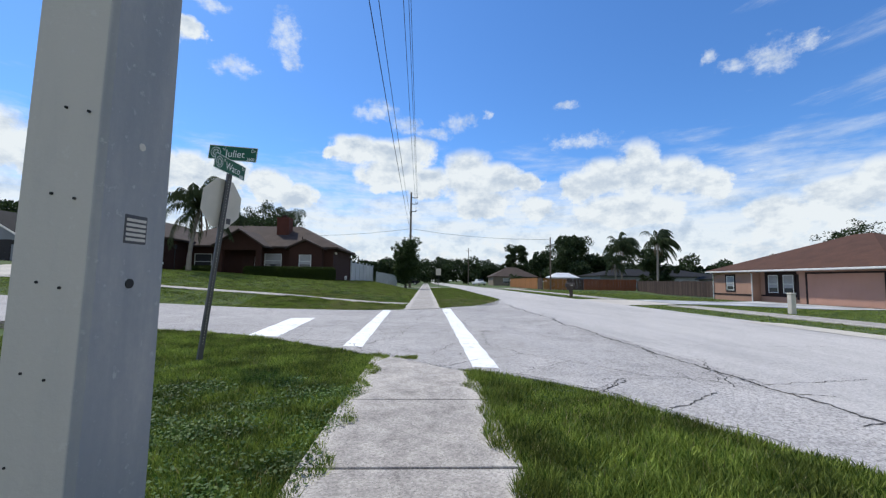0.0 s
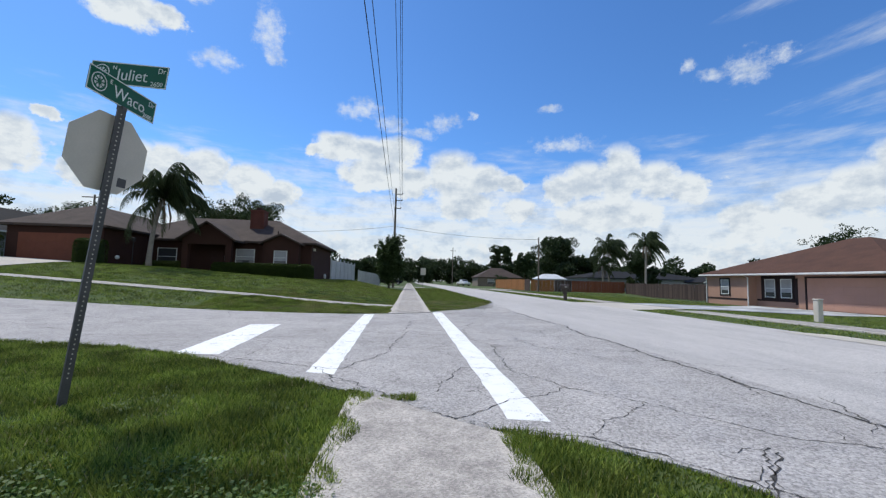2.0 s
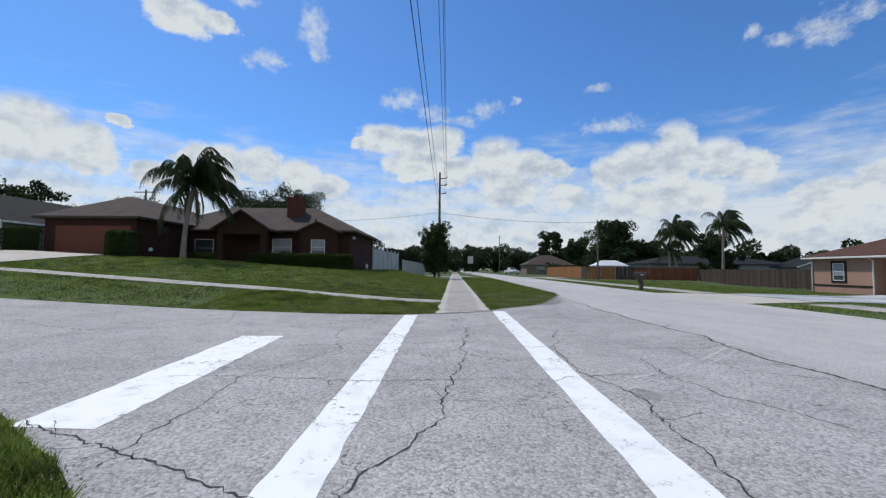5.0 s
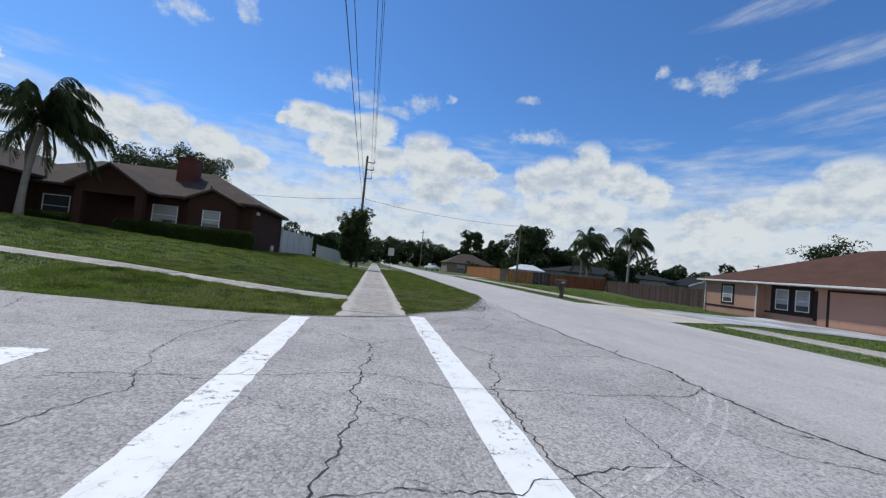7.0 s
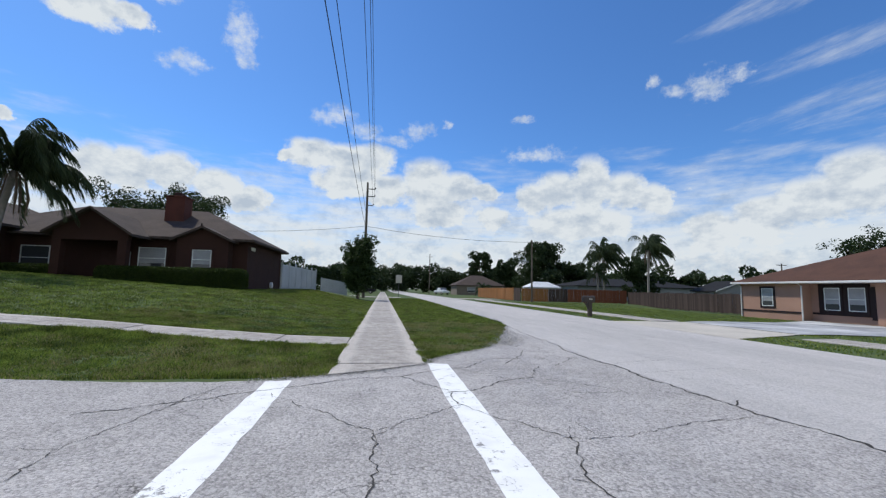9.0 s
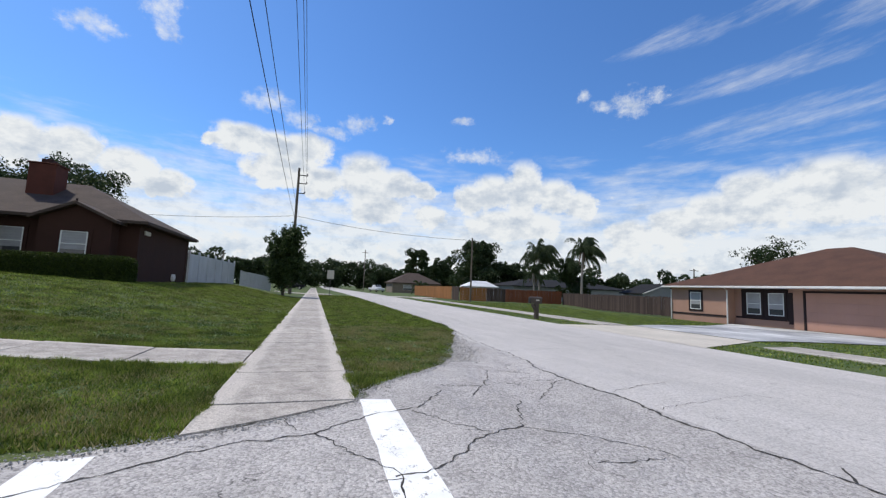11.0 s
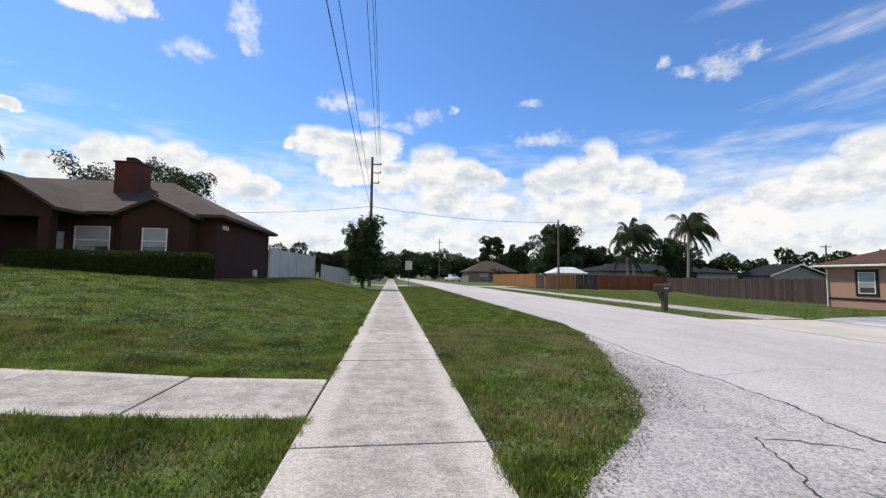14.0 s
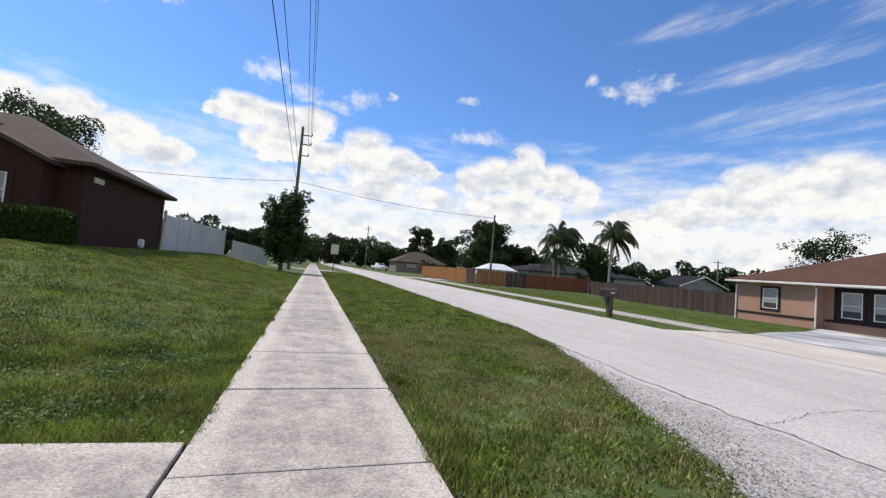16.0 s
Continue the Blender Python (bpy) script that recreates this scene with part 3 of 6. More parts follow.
side_outline = SEAM[::-1] + [(4.45, 27.0)] + wobble(FAR_CORNER[:-1], 0.025) + [(-5.5, 18.78), (-5.5, 11.2)] + wobble(NEAR_CORNER[1:], 0.025)


def paved(name, pts, z, material, label):
    """A flat paved area with a skirt, over any plan outline."""
    from mathutils.geometry import tessellate_polygon
    tris = tessellate_polygon([[Vector((px, py, 0)) for px, py in pts]])
    bmx = bmesh.new()
    top = [bmx.verts.new((px, py, z)) for px, py in pts]
    low = [bmx.verts.new((px, py, -0.15)) for px, py in pts]
    for tri in tris:
        f = bmx.faces.new([top[k] for k in tri])
    for k in range(len(pts)):
        q = (k + 1) % len(pts)
        bmx.faces.new((low[k], low[q], top[q], top[k]))
    me = bpy.data.meshes.new(name)
    bmx.normal_update()
    for f in bmx.faces:
        if abs(f.normal.z) > 0.5 and f.normal.z < 0:
            f.normal_flip()
    bmx.to_mesh(me)
    bmx.free()
    me.materials.append(material)
    return tagged(new(name, me), label, "road", kind="structure")


paved("road", lane_outline, 0.02, M_LANE, "long sun-bleached asphalt road")
paved("road", side_outline, 0.02, M_ROAD, "coarse cracked asphalt side road at the crossing")


climb_x = axis(-60, -5.5, 0.5, -300, -5.5)
rv, rf = [], []
for k, xx in enumerate(climb_x):
    y_near = 11.2 + 0.6 * smooth01((-xx - 5.5) / 4.5)
    rv += [(xx, y_near + (18.78 - y_near) * q / 6, height(xx, 14) + 0.02) for q in range(7)]
    if k:
        rf += [((k - 1) * 7 + q, k * 7 + q, k * 7 + q + 1, (k - 1) * 7 + q + 1) for q in range(6)]
climb_mesh = bpy.data.meshes.new("road")
climb_mesh.from_pydata(rv, [], rf)
climb_mesh.materials.append(M_ROAD)
side_road = new("road", climb_mesh)
tagged(side_road, "coarse asphalt side road climbing away", "road", kind="structure")


# pavement of the long road, its slabs follow at the end of the file
walk_far = thing("pavement", (0, 0, 0), "old concrete pavement of square slabs edged by grass", "pavement", kind="structure")
walk_near = thing("pavement", (0, 0, 0), "concrete pavement partly overgrown by grass, ending at the crossing", "pavement", kind="structure")
walk_side = thing("pavement", (0, 0, 0), "pale concrete side pavement crossing the lawn", "pavement", kind="structure")
walk_east = thing("pavement", (0, 0, 0), "pale concrete pavement across the road", "pavement", kind="structure")

# crossing lines and stop line
def painted(name, pts, label):
    bmx = bmesh.new()
    n = 40
    (ax, ay), (bx, by), (cx, cy), (dx, dy) = pts
    left, right = [], []
    for i in range(n + 1):
        t = i / n
        j = 0.012
        left.append(bmx.verts.new((ax + (dx - ax) * t + rng.uniform(-j, j), ay + (dy - ay) * t, 0.0225)))
        right.append(bmx.verts.new((bx + (cx - bx) * t + rng.uniform(-j, j), by + (cy - by) * t, 0.0225)))
    for i in range(n):
        bmx.faces.new((left[i], right[i], right[i + 1], left[i + 1]))
    ob = part(name, bmx, M_PAINT)
    return tagged(ob, label, "road marking", "crossing lines", kind="structure")


painted("crossing_line", [(0.78, 7.42), (1.15, 7.34), (1.17, 19.72), (0.80, 19.78)], "white painted crossing line, worn and cracked")
painted("crossing_line", [(-1.465, 9.26), (-1.09, 9.14), (-1.34, 18.46), (-1.69, 18.42)], "white painted crossing line, worn and cracked")
painted("stop_line", [(-3.80, 10.48), (-3.10, 10.46), (-3.46, 14.8), (-4.20, 14.75)], "broad white painted stop line")

# driveways
def drive(pts, z0, label, material, name="driveway"):
    bmx = bmesh.new()
    n = 14
    (ax, ay), (bx, by), (cx, cy), (dx, dy) = pts
    rows = []
    for i in range(n + 1):
        t = i / n
        rows.append([bmx.verts.new((px, py, z0 + height(px, py))) for px, py in [(ax + (dx - ax) * t + ((bx + (cx - bx) * t) - (ax + (dx - ax) * t)) * s, ay + (dy - ay) * t + ((by + (cy - by) * t) - (ay + (dy - ay) * t)) * s) for s in (0, 0.25, 0.5, 0.75, 1)]])
    for a, b in zip(rows, rows[1:]):
        for k in range(4):
            bmx.faces.new((a[k], a[k + 1], b[k + 1], b[k]))
    ob = part(name, bmx, material)
    return tagged(ob, label, "driveway", kind="structure")


drive([(-29, 18.6), (-22.5, 18.6), (-21.2, 33.1), (-26.4, 33.1)], 0.045, "pale concrete driveway rising to a brown garage", M_DRIVE)
drive([(-40, 18.6), (-33.5, 18.6), (-33.7, 36.0), (-38.3, 36.0)], 0.045, "pale concrete driveway to a grey garage", M_DRIVE)
drive([(11.22, 31.2), (11.22, 23.8), (15.2, 25.2), (15.2, 31.0)], 0.027, "pale concrete driveway apron at the road", M_DRIVE)
drive([(15.2, 31.0), (15.2, 25.2), (30.3, 26.6), (30.3, 37.5)], 0.04, "grey stained driveway with pale coating", M_DRIVE2)
drive([(10.65, 15.0), (11.6, 14.2), (11.6, 3.0), (10.65, 3.0)], 0.03, "pale concrete ribbon along the road edge", M_DRIVE, "kerb_ribbon")
drive([(-5, 72.5), (-5, 76), (2.6, 76.2), (2.6, 72.3)], 0.05, "concrete driveway crossing the pavement", M_DRIVE)
drive([(11, 76), (11, 72), (18, 73), (18, 77)], 0.05, "concrete driveway beside the fence", M_DRIVE)


# ---- houses ----
def hip_roof(x0, y0, x1, y1, z0, z1, over=0.45, along="y", thick=0.14):
    """A hip roof with overhang; the ridge lies along the longer side."""
    x0, y0, x1, y1 = x0 - over, y0 - over, x1 + over, y1 + over
    if along == "y":
        h = (x1 - x0) / 2
        r0, r1 = ((x0 + x1) / 2, y0 + h, z1), ((x0 + x1) / 2, max(y1 - h, y0 + h + 0.05), z1)
        vs = [(x0, y0, z0), (x1, y0, z0), (x1, y1, z0), (x0, y1, z0), r0, r1]
        tops = [(0, 1, 4), (1, 2, 5, 4), (2, 3, 5), (3, 0, 4, 5)]
    else:
        h = (y1 - y0) / 2
        r0, r1 = (x0 + h, (y0 + y1) / 2, z1), (max(x1 - h, x0 + h + 0.05), (y0 + y1) / 2, z1)
        vs = [(x0, y0, z0), (x1, y0, z0), (x1, y1, z0), (x0, y1, z0), r0, r1]
        tops = [(0, 1, 5, 4), (1, 2, 5), (2, 3, 4, 5), (3, 0, 4)]
    vs += [(x0, y0, z0 - thick), (x1, y0, z0 - thick), (x1, y1, z0 - thick), (x0, y1, z0 - thick)]
    sides = [(6, 7, 1, 0), (7, 8, 2, 1), (8, 9, 3, 2), (9, 6, 0, 3), (9, 8, 7, 6)]
    return solid(vs, tops + sides)


def gable_roof(x0, y0, x1, y1, z0, z1, over=0.4, thick=0.14, along="y"):
    """Two slopes with thickness; along: the way of the ridge."""
    def at(a, b, z):
        return (a, b, z) if along == "y" else (b, a, z)
    a0, a1, b0, b1 = (x0, x1, y0, y1) if along == "y" else (y0, y1, x0, x1)
    s = (z1 - z0) / ((a1 - a0) / 2)
    a0, a1, b0, b1, ze = a0 - over, a1 + over, b0 - over, b1 + over, z0 - s * over
    am = (a0 + a1) / 2
    vs = [at(a0, b0, ze), at(am, b0, z1), at(a1, b0, ze), at(a0, b1, ze), at(am, b1, z1), at(a1, b1, ze)]
    vs += [(x, y, z - thick) for x, y, z in vs]
    return solid(vs, [(0, 1, 4, 3), (1, 2, 5, 4), (6, 9, 10, 7), (7, 10, 11, 8), (0, 6, 7, 1), (1, 7, 8, 2), (3, 4, 10, 9), (4, 5, 11, 10), (0, 3, 9, 6), (2, 8, 11, 5)])


def window(parent, x, y, z0, z1, w, face, frame_m, arched=False, trim=None, blind=True):
    """A window in a wall; face '-y' or '-x': the way it looks. (x, y): the middle of the opening on the wall's outer face."""
    def put(a0, b0, za, a1, b1, zb, bevel=0.0, bm=None):
        # a along the wall, b out of the wall
        if face == "-y":
            return box(x + a0, y - b1, za, x + a1, y - b0, zb, bevel, bm)
        return box(x - b1, y + a0, za, x - b0, y + a1, zb, bevel, bm)
    h = w / 2
    win = part("window", put(-h, -0.04, z0, h, 0.015, z1), M_GLASS, parent, "window pane reflecting the sky")
    if blind:
        zz = z0 + (z1 - z0) * 0.28
        n = max(4, int((z1 - zz) / 0.06))
        vs = [((a, 0.019 + 0.007 * (k % 2), zz + (z1 - zz) * k / n)) for k in range(n + 1) for a in (-h + 0.05, h - 0.05)]
        vs = [((x + a, y - d, q) if face == "-y" else (x - d, y + a, q)) for a, d, q in vs]
        b = solid(vs, [(2 * k, 2 * k + 1, 2 * k + 3, 2 * k + 2) for k in range(n)])
        part("blind", b, M_BLIND, win, "closed pale blind slats")
    f = bmesh.new()
    t = 0.05
    for a0, a1, za, zb in ((-h, -h + t, z0, z1), (h - t, h, z0, z1), (-h + t, h - t, z1 - t, z1), (-h + t, h - t, z0, z0 + t), (-h + t, h - t, (z0 + z1) / 2 - 0.02, (z0 + z1) / 2 + 0.02)):
        put(a0, 0.0, za, a1, 0.05, zb, 0, f)
    part("window_frame", f, frame_m, win)
    if trim:
        f = bmesh.new()
        t = 0.16
        for a0, a1, za, zb in ((-h - t, -h, z0 - t, z1 + t), (h, h + t, z0 - t, z1 + t), (-h, h, z1, z1 + t), (-h, h, z0 - t, z0)):
            put(a0, 0.0, za, a1, 0.04, zb, 0, f)
        part("trim", f, trim, win)
    if arched:
        f = bmesh.new()
        n = 10
        for k in range(n):
            a0, a1 = -h - 0.1 + (w + 0.2) * k / n, -h - 0.1 + (w + 0.2) * (k + 1) / n
            zz = z1 + 0.16 * (1 - ((a0 + a1) / (w + 0.2)) ** 2)
            put(a0, 0.0, z1 - 0.02, a1, 0.06, zz + 0.06, 0, f)
        part("arch", f, trim or frame_m, win)
    return win


def garage_door(parent, x, y, z0, z1, w, face, material):
    def put(a0, b0, za, a1, b1, zb, bevel=0.0, bm=None):
        if face == "-y":
            return box(x + a0, y - b1, za, x + a1, y - b0, zb, bevel, bm)
        return box(x - b1, y + a0, za, x - b0, y + a1, zb, bevel, bm)
    door = part("garage_door", put(-w / 2, -0.05, z0, w / 2, 0.01, z1), material, parent)
    n = 4
    for k in range(n):
        za, zb = z0 + (z1 - z0) * k / n + 0.01, z0 + (z1 - z0) * (k + 1) / n - 0.01
        b = put(-w / 2 + 0.02, 0.01, za, w / 2 - 0.02, 0.03, zb, 0.006)
        for j in range(8):
            a0 = -w / 2 + 0.02 + (w - 0.04) * j / 8
            put(a0 + 0.1, 0.03, za + 0.1, a0 + (w - 0.04) / 8 - 0.1, 0.036, zb - 0.1, 0, b)
        part("panel", b, material, door)
    return door


# brown house on the rise
BZ, BE = 0.9, 4.0
house = thing("house", (0, 0, 0), "dark brown stucco bungalow with brown shingle roof", "house")
part("wall", prism([(-8.3, 38.3), (-8.3, 46.4), (-24, 46.4), (-24, 38.3)], BZ - 0.4, BE), M_BROWN, house)
part("wall", prism([(-9.15, 37.5), (-9.15, 38.31), (-11.95, 38.31), (-11.95, 37.5)], BZ - 0.4, BE + 0.1), M_BROWN, house, "projecting window bay")
part("wall", solid([(-9.15, 37.5, BE + 0.1), (-11.95, 37.5, BE + 0.1), (-10.55, 37.5, BE + 0.66), (-9.15, 37.6, BE + 0.1), (-11.95, 37.6, BE + 0.1), (-10.55, 37.6, BE + 0.66)], [(0, 1, 2), (5, 4, 3), (0, 3, 4, 1), (1, 4, 5, 2), (2, 5, 3, 0)]), M_BROWN, house)
part("wall", prism([(-20.9, 33.0), (-20.9, 40), (-27.0, 40), (-27.0, 33.0)], BZ - 0.6, BE + 0.3), M_BROWN, house, "garage wing")
part("roof", hip_roof(-24, 38.3, -8.3, 46.4, BE + 0.12, 6.45, 0.5, "x"), M_SHING, house)
part("roof", hip_roof(-27.0, 33.0, -20.9, 45.5, BE + 0.44, 6.3, 0.45, "y"), M_SHING, house)
part("roof", gable_roof(-11.95, 37.5, -9.15, 41, BE + 0.12, BE + 0.78, 0.3), M_SHING, house)
part("roof", gable_roof(-17.6, 36.4, -13.9, 42, BE + 0.25, BE + 1.45, 0.35), M_SHING, house, "porch gable")
part("wall", solid([(-17.6, 36.4, BE + 0.2), (-13.9, 36.4, BE + 0.2), (-15.75, 36.4, BE + 1.3), (-17.6, 36.6, BE + 0.2), (-13.9, 36.6, BE + 0.2), (-15.75, 36.6, BE + 1.3)], [(0, 1, 2), (5, 4, 3), (0, 3, 4, 1), (1, 4, 5, 2), (2, 5, 3, 0)]), M_BROWN, house)
part("beam", box(-17.6, 36.4, BE - 0.35, -13.9, 36.7, BE + 0.21), M_BROWN, house)
for cx in (-17.4, -14.2):
    part("column", box(cx - 0.22, 36.42, BZ - 0.2, cx + 0.22, 36.82, BE - 0.34, 0.02), M_BROWN, house)
part("door", box(-16.3, 38.22, BZ + 0.2, -15.3, 38.29, BZ + 2.3, 0.01), M_BROWNTRIM, house, "dark front door in the porch")
part("side_light", box(-15.2, 38.22, BZ + 0.6, -14.75, 38.28, BZ + 2.3, 0.005), M_BLIND, house, "pale narrow window beside the door")
window(house, -13.6, 38.3, 2.2, 3.5, 1.5, "-y", M_WHITE, True, M_BROWN)
window(house, -10.55, 37.5, 2.2, 3.4, 1.05, "-y", M_WHITE, True, M_BROWN)
window(house, -19.7, 38.3, 2.0, 3.4, 1.5, "-y", M_WHITE, False, None, False)
garage_door(house, -23.75, 33.0, 1.4, 3.85, 5.0, "-y", M_GDOOR)
part("fascia", box(-8.75, 38.0, BE - 0.06, -7.86, 46.7, BE + 0.0), M_BROWNTRIM, house)
part("corner_trim", box(-8.32, 46.15, BZ - 0.3, -8.26, 46.43, BE - 0.07), M_BROWNTRIM, house)
part("vent_cover", box(-8.31, 38.9, 3.55, -8.24, 39.6, 3.75, 0.01), M_ALU, house, "pale louvred wall vent")
chim = part("chimney", box(-14.15, 40.3, 5.0, -13.0, 41.4, 7.0, 0.03), M_BRICK, house, "square brown chimney")
part("chimney_cap", box(-14.21, 40.24, 7.0, -12.94, 41.46, 7.08, 0.02), M_BRICK, chim)
part("flue", box(-13.8, 40.55, 7.08, -13.35, 41.1, 7.35, 0.05), M_BROWNTRIM, chim)
part("vent_pipe", tube([(-11.2, 38.7, 4.6), (-11.2, 38.7, 5.1)], 0.05), M_DARKTRIM, house)

# peach house across the road
pink = thing("house", (0, 0, 0), "peach stucco bungalow with russet shingle roof and dark trim", "house")
part("wall", prism([(30.4, 26.3), (44.5, 26.3), (44.5, 42.5), (29.8, 42.5), (29.8, 37.5), (30.6, 37.5), (30.6, 33.4), (30.4, 33.4)], -0.6, 2.42), M_PINK, pink)
part("roof", hip_roof(29.9, 26.3, 44.5, 42.5, 2.58, 5.7, 0.5, "y"), M_SHINGR, pink)
part("soffit", box(29.42, 25.82, 2.40, 44.98, 42.98, 2.438), M_GUTTER, pink)
part("gutter", box(29.28, 25.8, 2.40, 29.4, 43.0, 2.54, 0.02), M_GUTTER, pink)
part("gutter", box(29.4, 25.68, 2.40, 45.0, 25.8, 2.54, 0.02), M_GUTTER, pink)
for xx, yy in ((29.74, 42.42), (29.74, 37.42), (30.33, 26.2)):
    part("downpipe", tube([(xx, yy, -0.28), (xx, yy, 2.2), (29.4, yy, 2.42)], 0.05), M_GUTTER, pink)
garage_door(pink, 30.4, 29.9, -0.24, 2.15, 5.5, "-x", M_PINKDOOR)
part("garage_trim", box(30.36, 27.0, 2.15, 30.40, 32.8, 2.28), M_DARKTRIM, pink)
part("garage_trim", box(30.36, 32.66, -0.3, 30.40, 32.8, 2.15), M_DARKTRIM, pink)
part("garage_trim", box(30.36, 27.0, -0.3, 30.40, 27.14, 2.15), M_DARKTRIM, pink)
part("trim_band", box(29.76, 37.5, 0.22, 29.80, 42.5, 0.36), M_DARKTRIM, pink)
part("trim_band", box(30.56, 33.4, 0.22, 30.6, 37.4, 0.36), M_DARKTRIM, pink)
part("window_panel", box(30.57, 33.8, 0.36, 30.6, 36.95, 2.38), M_DARKTRIM, pink, "dark painted wall panel round the window pair")
part("entry_door", box(30.54, 33.42, 0.05, 30.6, 33.78, 2.15), M_DARKTRIM, pink, "dark entry beside the garage")
window(pink, 29.8, 40.1, 0.68, 2.05, 0.95, "-x", M_WHITE, False, M_DARKTRIM)
window(pink, 30.57, 36.05, 0.55, 2.1, 1.0, "-x", M_WHITE, False, M_DARKTRIM)
window(pink, 30.57, 34.55, 0.55, 2.1, 1.0, "-x", M_WHITE, False, M_DARKTRIM)

window(pink, 37.6, 26.3, 0.6, 1.9, 1.1, "-y", M_DARKTRIM, False, None, False)
part("meter_box", box(41.2, 26.18, 0.3, 41.9, 26.29, 1.3, 0.02), M_GUTTER, pink)

# grey house beyond the brown one
grey = thing("house", (0, 0, 0), "blue-grey stucco bungalow with slate grey roof", "house")
GX0, GX1, GY0, GY1, GB, GE = -40.7, -33.3, 36.0, 49.0, 1.6, 4.55
part("wall", prism([(GX1, GY0), (GX1, GY1), (GX0, GY1), (GX0, GY0)], GB, GE), M_GREY, grey)
gm = (GX0 + GX1) / 2
part("wall", solid([(GX0, GY0, GE), (GX1, GY0, GE), (gm, GY0, GE + 2.2), (GX0, GY0 + 0.2, GE), (GX1, GY0 + 0.2, GE), (gm, GY0 + 0.2, GE + 2.2)], [(0, 1, 2), (5, 4, 3), (0, 3, 4, 1), (1, 4, 5, 2), (2, 5, 3, 0)]), M_GREY, grey, "front gable")
part("roof", gable_roof(GX0, GY0, GX1, GY1, GE + 0.14, GE + 2.36, 0.4), M_SHINGG, grey)
for sx in (-1, 1):
    part("fascia", solid([(gm + sx * u, GY0 - 0.42 - d, GE + 2.22 - u * 0.597 + v) for d in (0.0, 0.04) for u, v in ((0.0, 0.0), (4.1, 0.0), (4.1, 0.15), (0.0, 0.15))], [(0, 1, 2, 3), (7, 6, 5, 4), (0, 4, 5, 1), (1, 5, 6, 2), (2, 6, 7, 3), (3, 7, 4, 0)]), M_GUTTER, grey)
part("gutter", box(GX1 + 0.40, GY0 - 0.4, GE - 0.22, GX1 + 0.52, GY1 + 0.4, GE - 0.08, 0.02), M_GUTTER, grey)
garage_door(grey, -35.95, GY0, 2.1, 4.2, 4.1, "-y", M_BLACK)
part("corner_trim", box(GX1 - 0.3, GY0 - 0.05, GB, GX1 + 0.02, GY0 - 0.002, GE), M_GUTTER, grey)
part("corner_trim", box(GX0, GY0 - 0.05, GB, GX0 + 0.3, GY0 - 0.002, GE), M_GUTTER, grey)
part("round_vent", tube([(gm + 0.1, GY0 + 0.05, GE + 1.25), (gm + 0.1, GY0 - 0.06, GE + 1.25)], 0.33, 20), M_BLACK, grey, "dark round gable vent")
for lx in (-38.35, -33.65):
    part("wall_lantern", box(lx - 0.09, GY0 - 0.22, 3.8, lx + 0.09, GY0 - 0.05, 4.15, 0.03), M_BLACK, grey, "small black wall lantern")
part("wall", prism([(GX0 + 0.01, GY0 + 2.5), (GX0 + 0.01, GY1), (-49, GY1), (-49, GY0 + 2.5)], GB, GE - 0.1), M_GREY, grey, "recessed entry wing")
part("roof", hip_roof(-49, GY0 + 2.5, GX0, GY1, GE + 0.02, GE + 1.9, 0.5, "x"), M_SHINGG, grey)


# ---- fences ----
def board_fence(name, x0, y0, x1, y1, z, h, material, label, width=0.14, group="", uneven=0.04, posts=True):
    f = thing(name, (x0, y0, min(height(x0, y0), height(x1, y1)) + 0.02), label, "fence", group)
    f.rotation_euler = (0, 0, math.atan2(y1 - y0, x1 - x0))
    L = math.hypot(x1 - x0, y1 - y0)
    for k, zz in enumerate((0.3, h - 0.35)):
        part("rail", box(0, 0.02, zz, L, 0.06, zz + 0.09), material, f)
    board = data_of("board", solid([(0, 0, 0.03), (width - 0.008, 0, 0.03), (width - 0.008, 0, h - 0.03), (width * 0.75, 0, h), (width * 0.25, 0, h), (0, 0, h - 0.03)] +
                                   [(0, 0.018, 0.03), (width - 0.008, 0.018, 0.03), (width - 0.008, 0.018, h - 0.03), (width * 0.75, 0.018, h), (width * 0.25, 0.018, h), (0, 0.018, h - 0.03)],
                                   [(0, 1, 2, 3, 4, 5), (11, 10, 9, 8, 7, 6), (0, 6, 7, 1), (1, 7, 8, 2), (2, 8, 9, 3), (3, 9, 10, 4), (4, 10, 11, 5), (5, 11, 6, 0)]), material)
    r = random.Random(int(L * 100))
    for k in range(int(L / width)):
        b = new("board", board)
        b.parent = f
        b.location = (k * width, r.uniform(-0.012, 0.0), r.uniform(-uneven, uneven))
        b.rotation_euler = (0, r.uniform(-0.012, 0.012), 0)
    if posts:
        for k in range(int(L / 2.4) + 1):
            part("post", box(min(k * 2.4, L - 0.1), 0.06, 0, min(k * 2.4, L - 0.1) + 0.1, 0.16, h + 0.02), material, f)
    return f


board_fence("fence", 32.3, 62.5, 32.3, 42.6, 0, 1.85, M_GREYWD, "weathered dark grey board fence beside the peach house", 0.15, uneven=0.06)
board_fence("fence", 31.9, 25.2, 34.6, 25.2, -0.28, 1.75, M_GREYWD, "short weathered board fence at the side of the peach house", 0.15)
board_fence("fence", 24.8, 64.5, 32.3, 62.6, 0, 1.75, M_REDWD, "red-brown stained board fence", 0.15)
board_fence("fence", 22.4, 65.3, 24.8, 64.55, 0, 1.8, M_GREYWD, "weathered grey fence section", 0.15)
board_fence("fence", 19.0, 66.6, 22.4, 65.35, 0, 1.8, M_CEDAR, "orange cedar board fence turning the corner", 0.15)
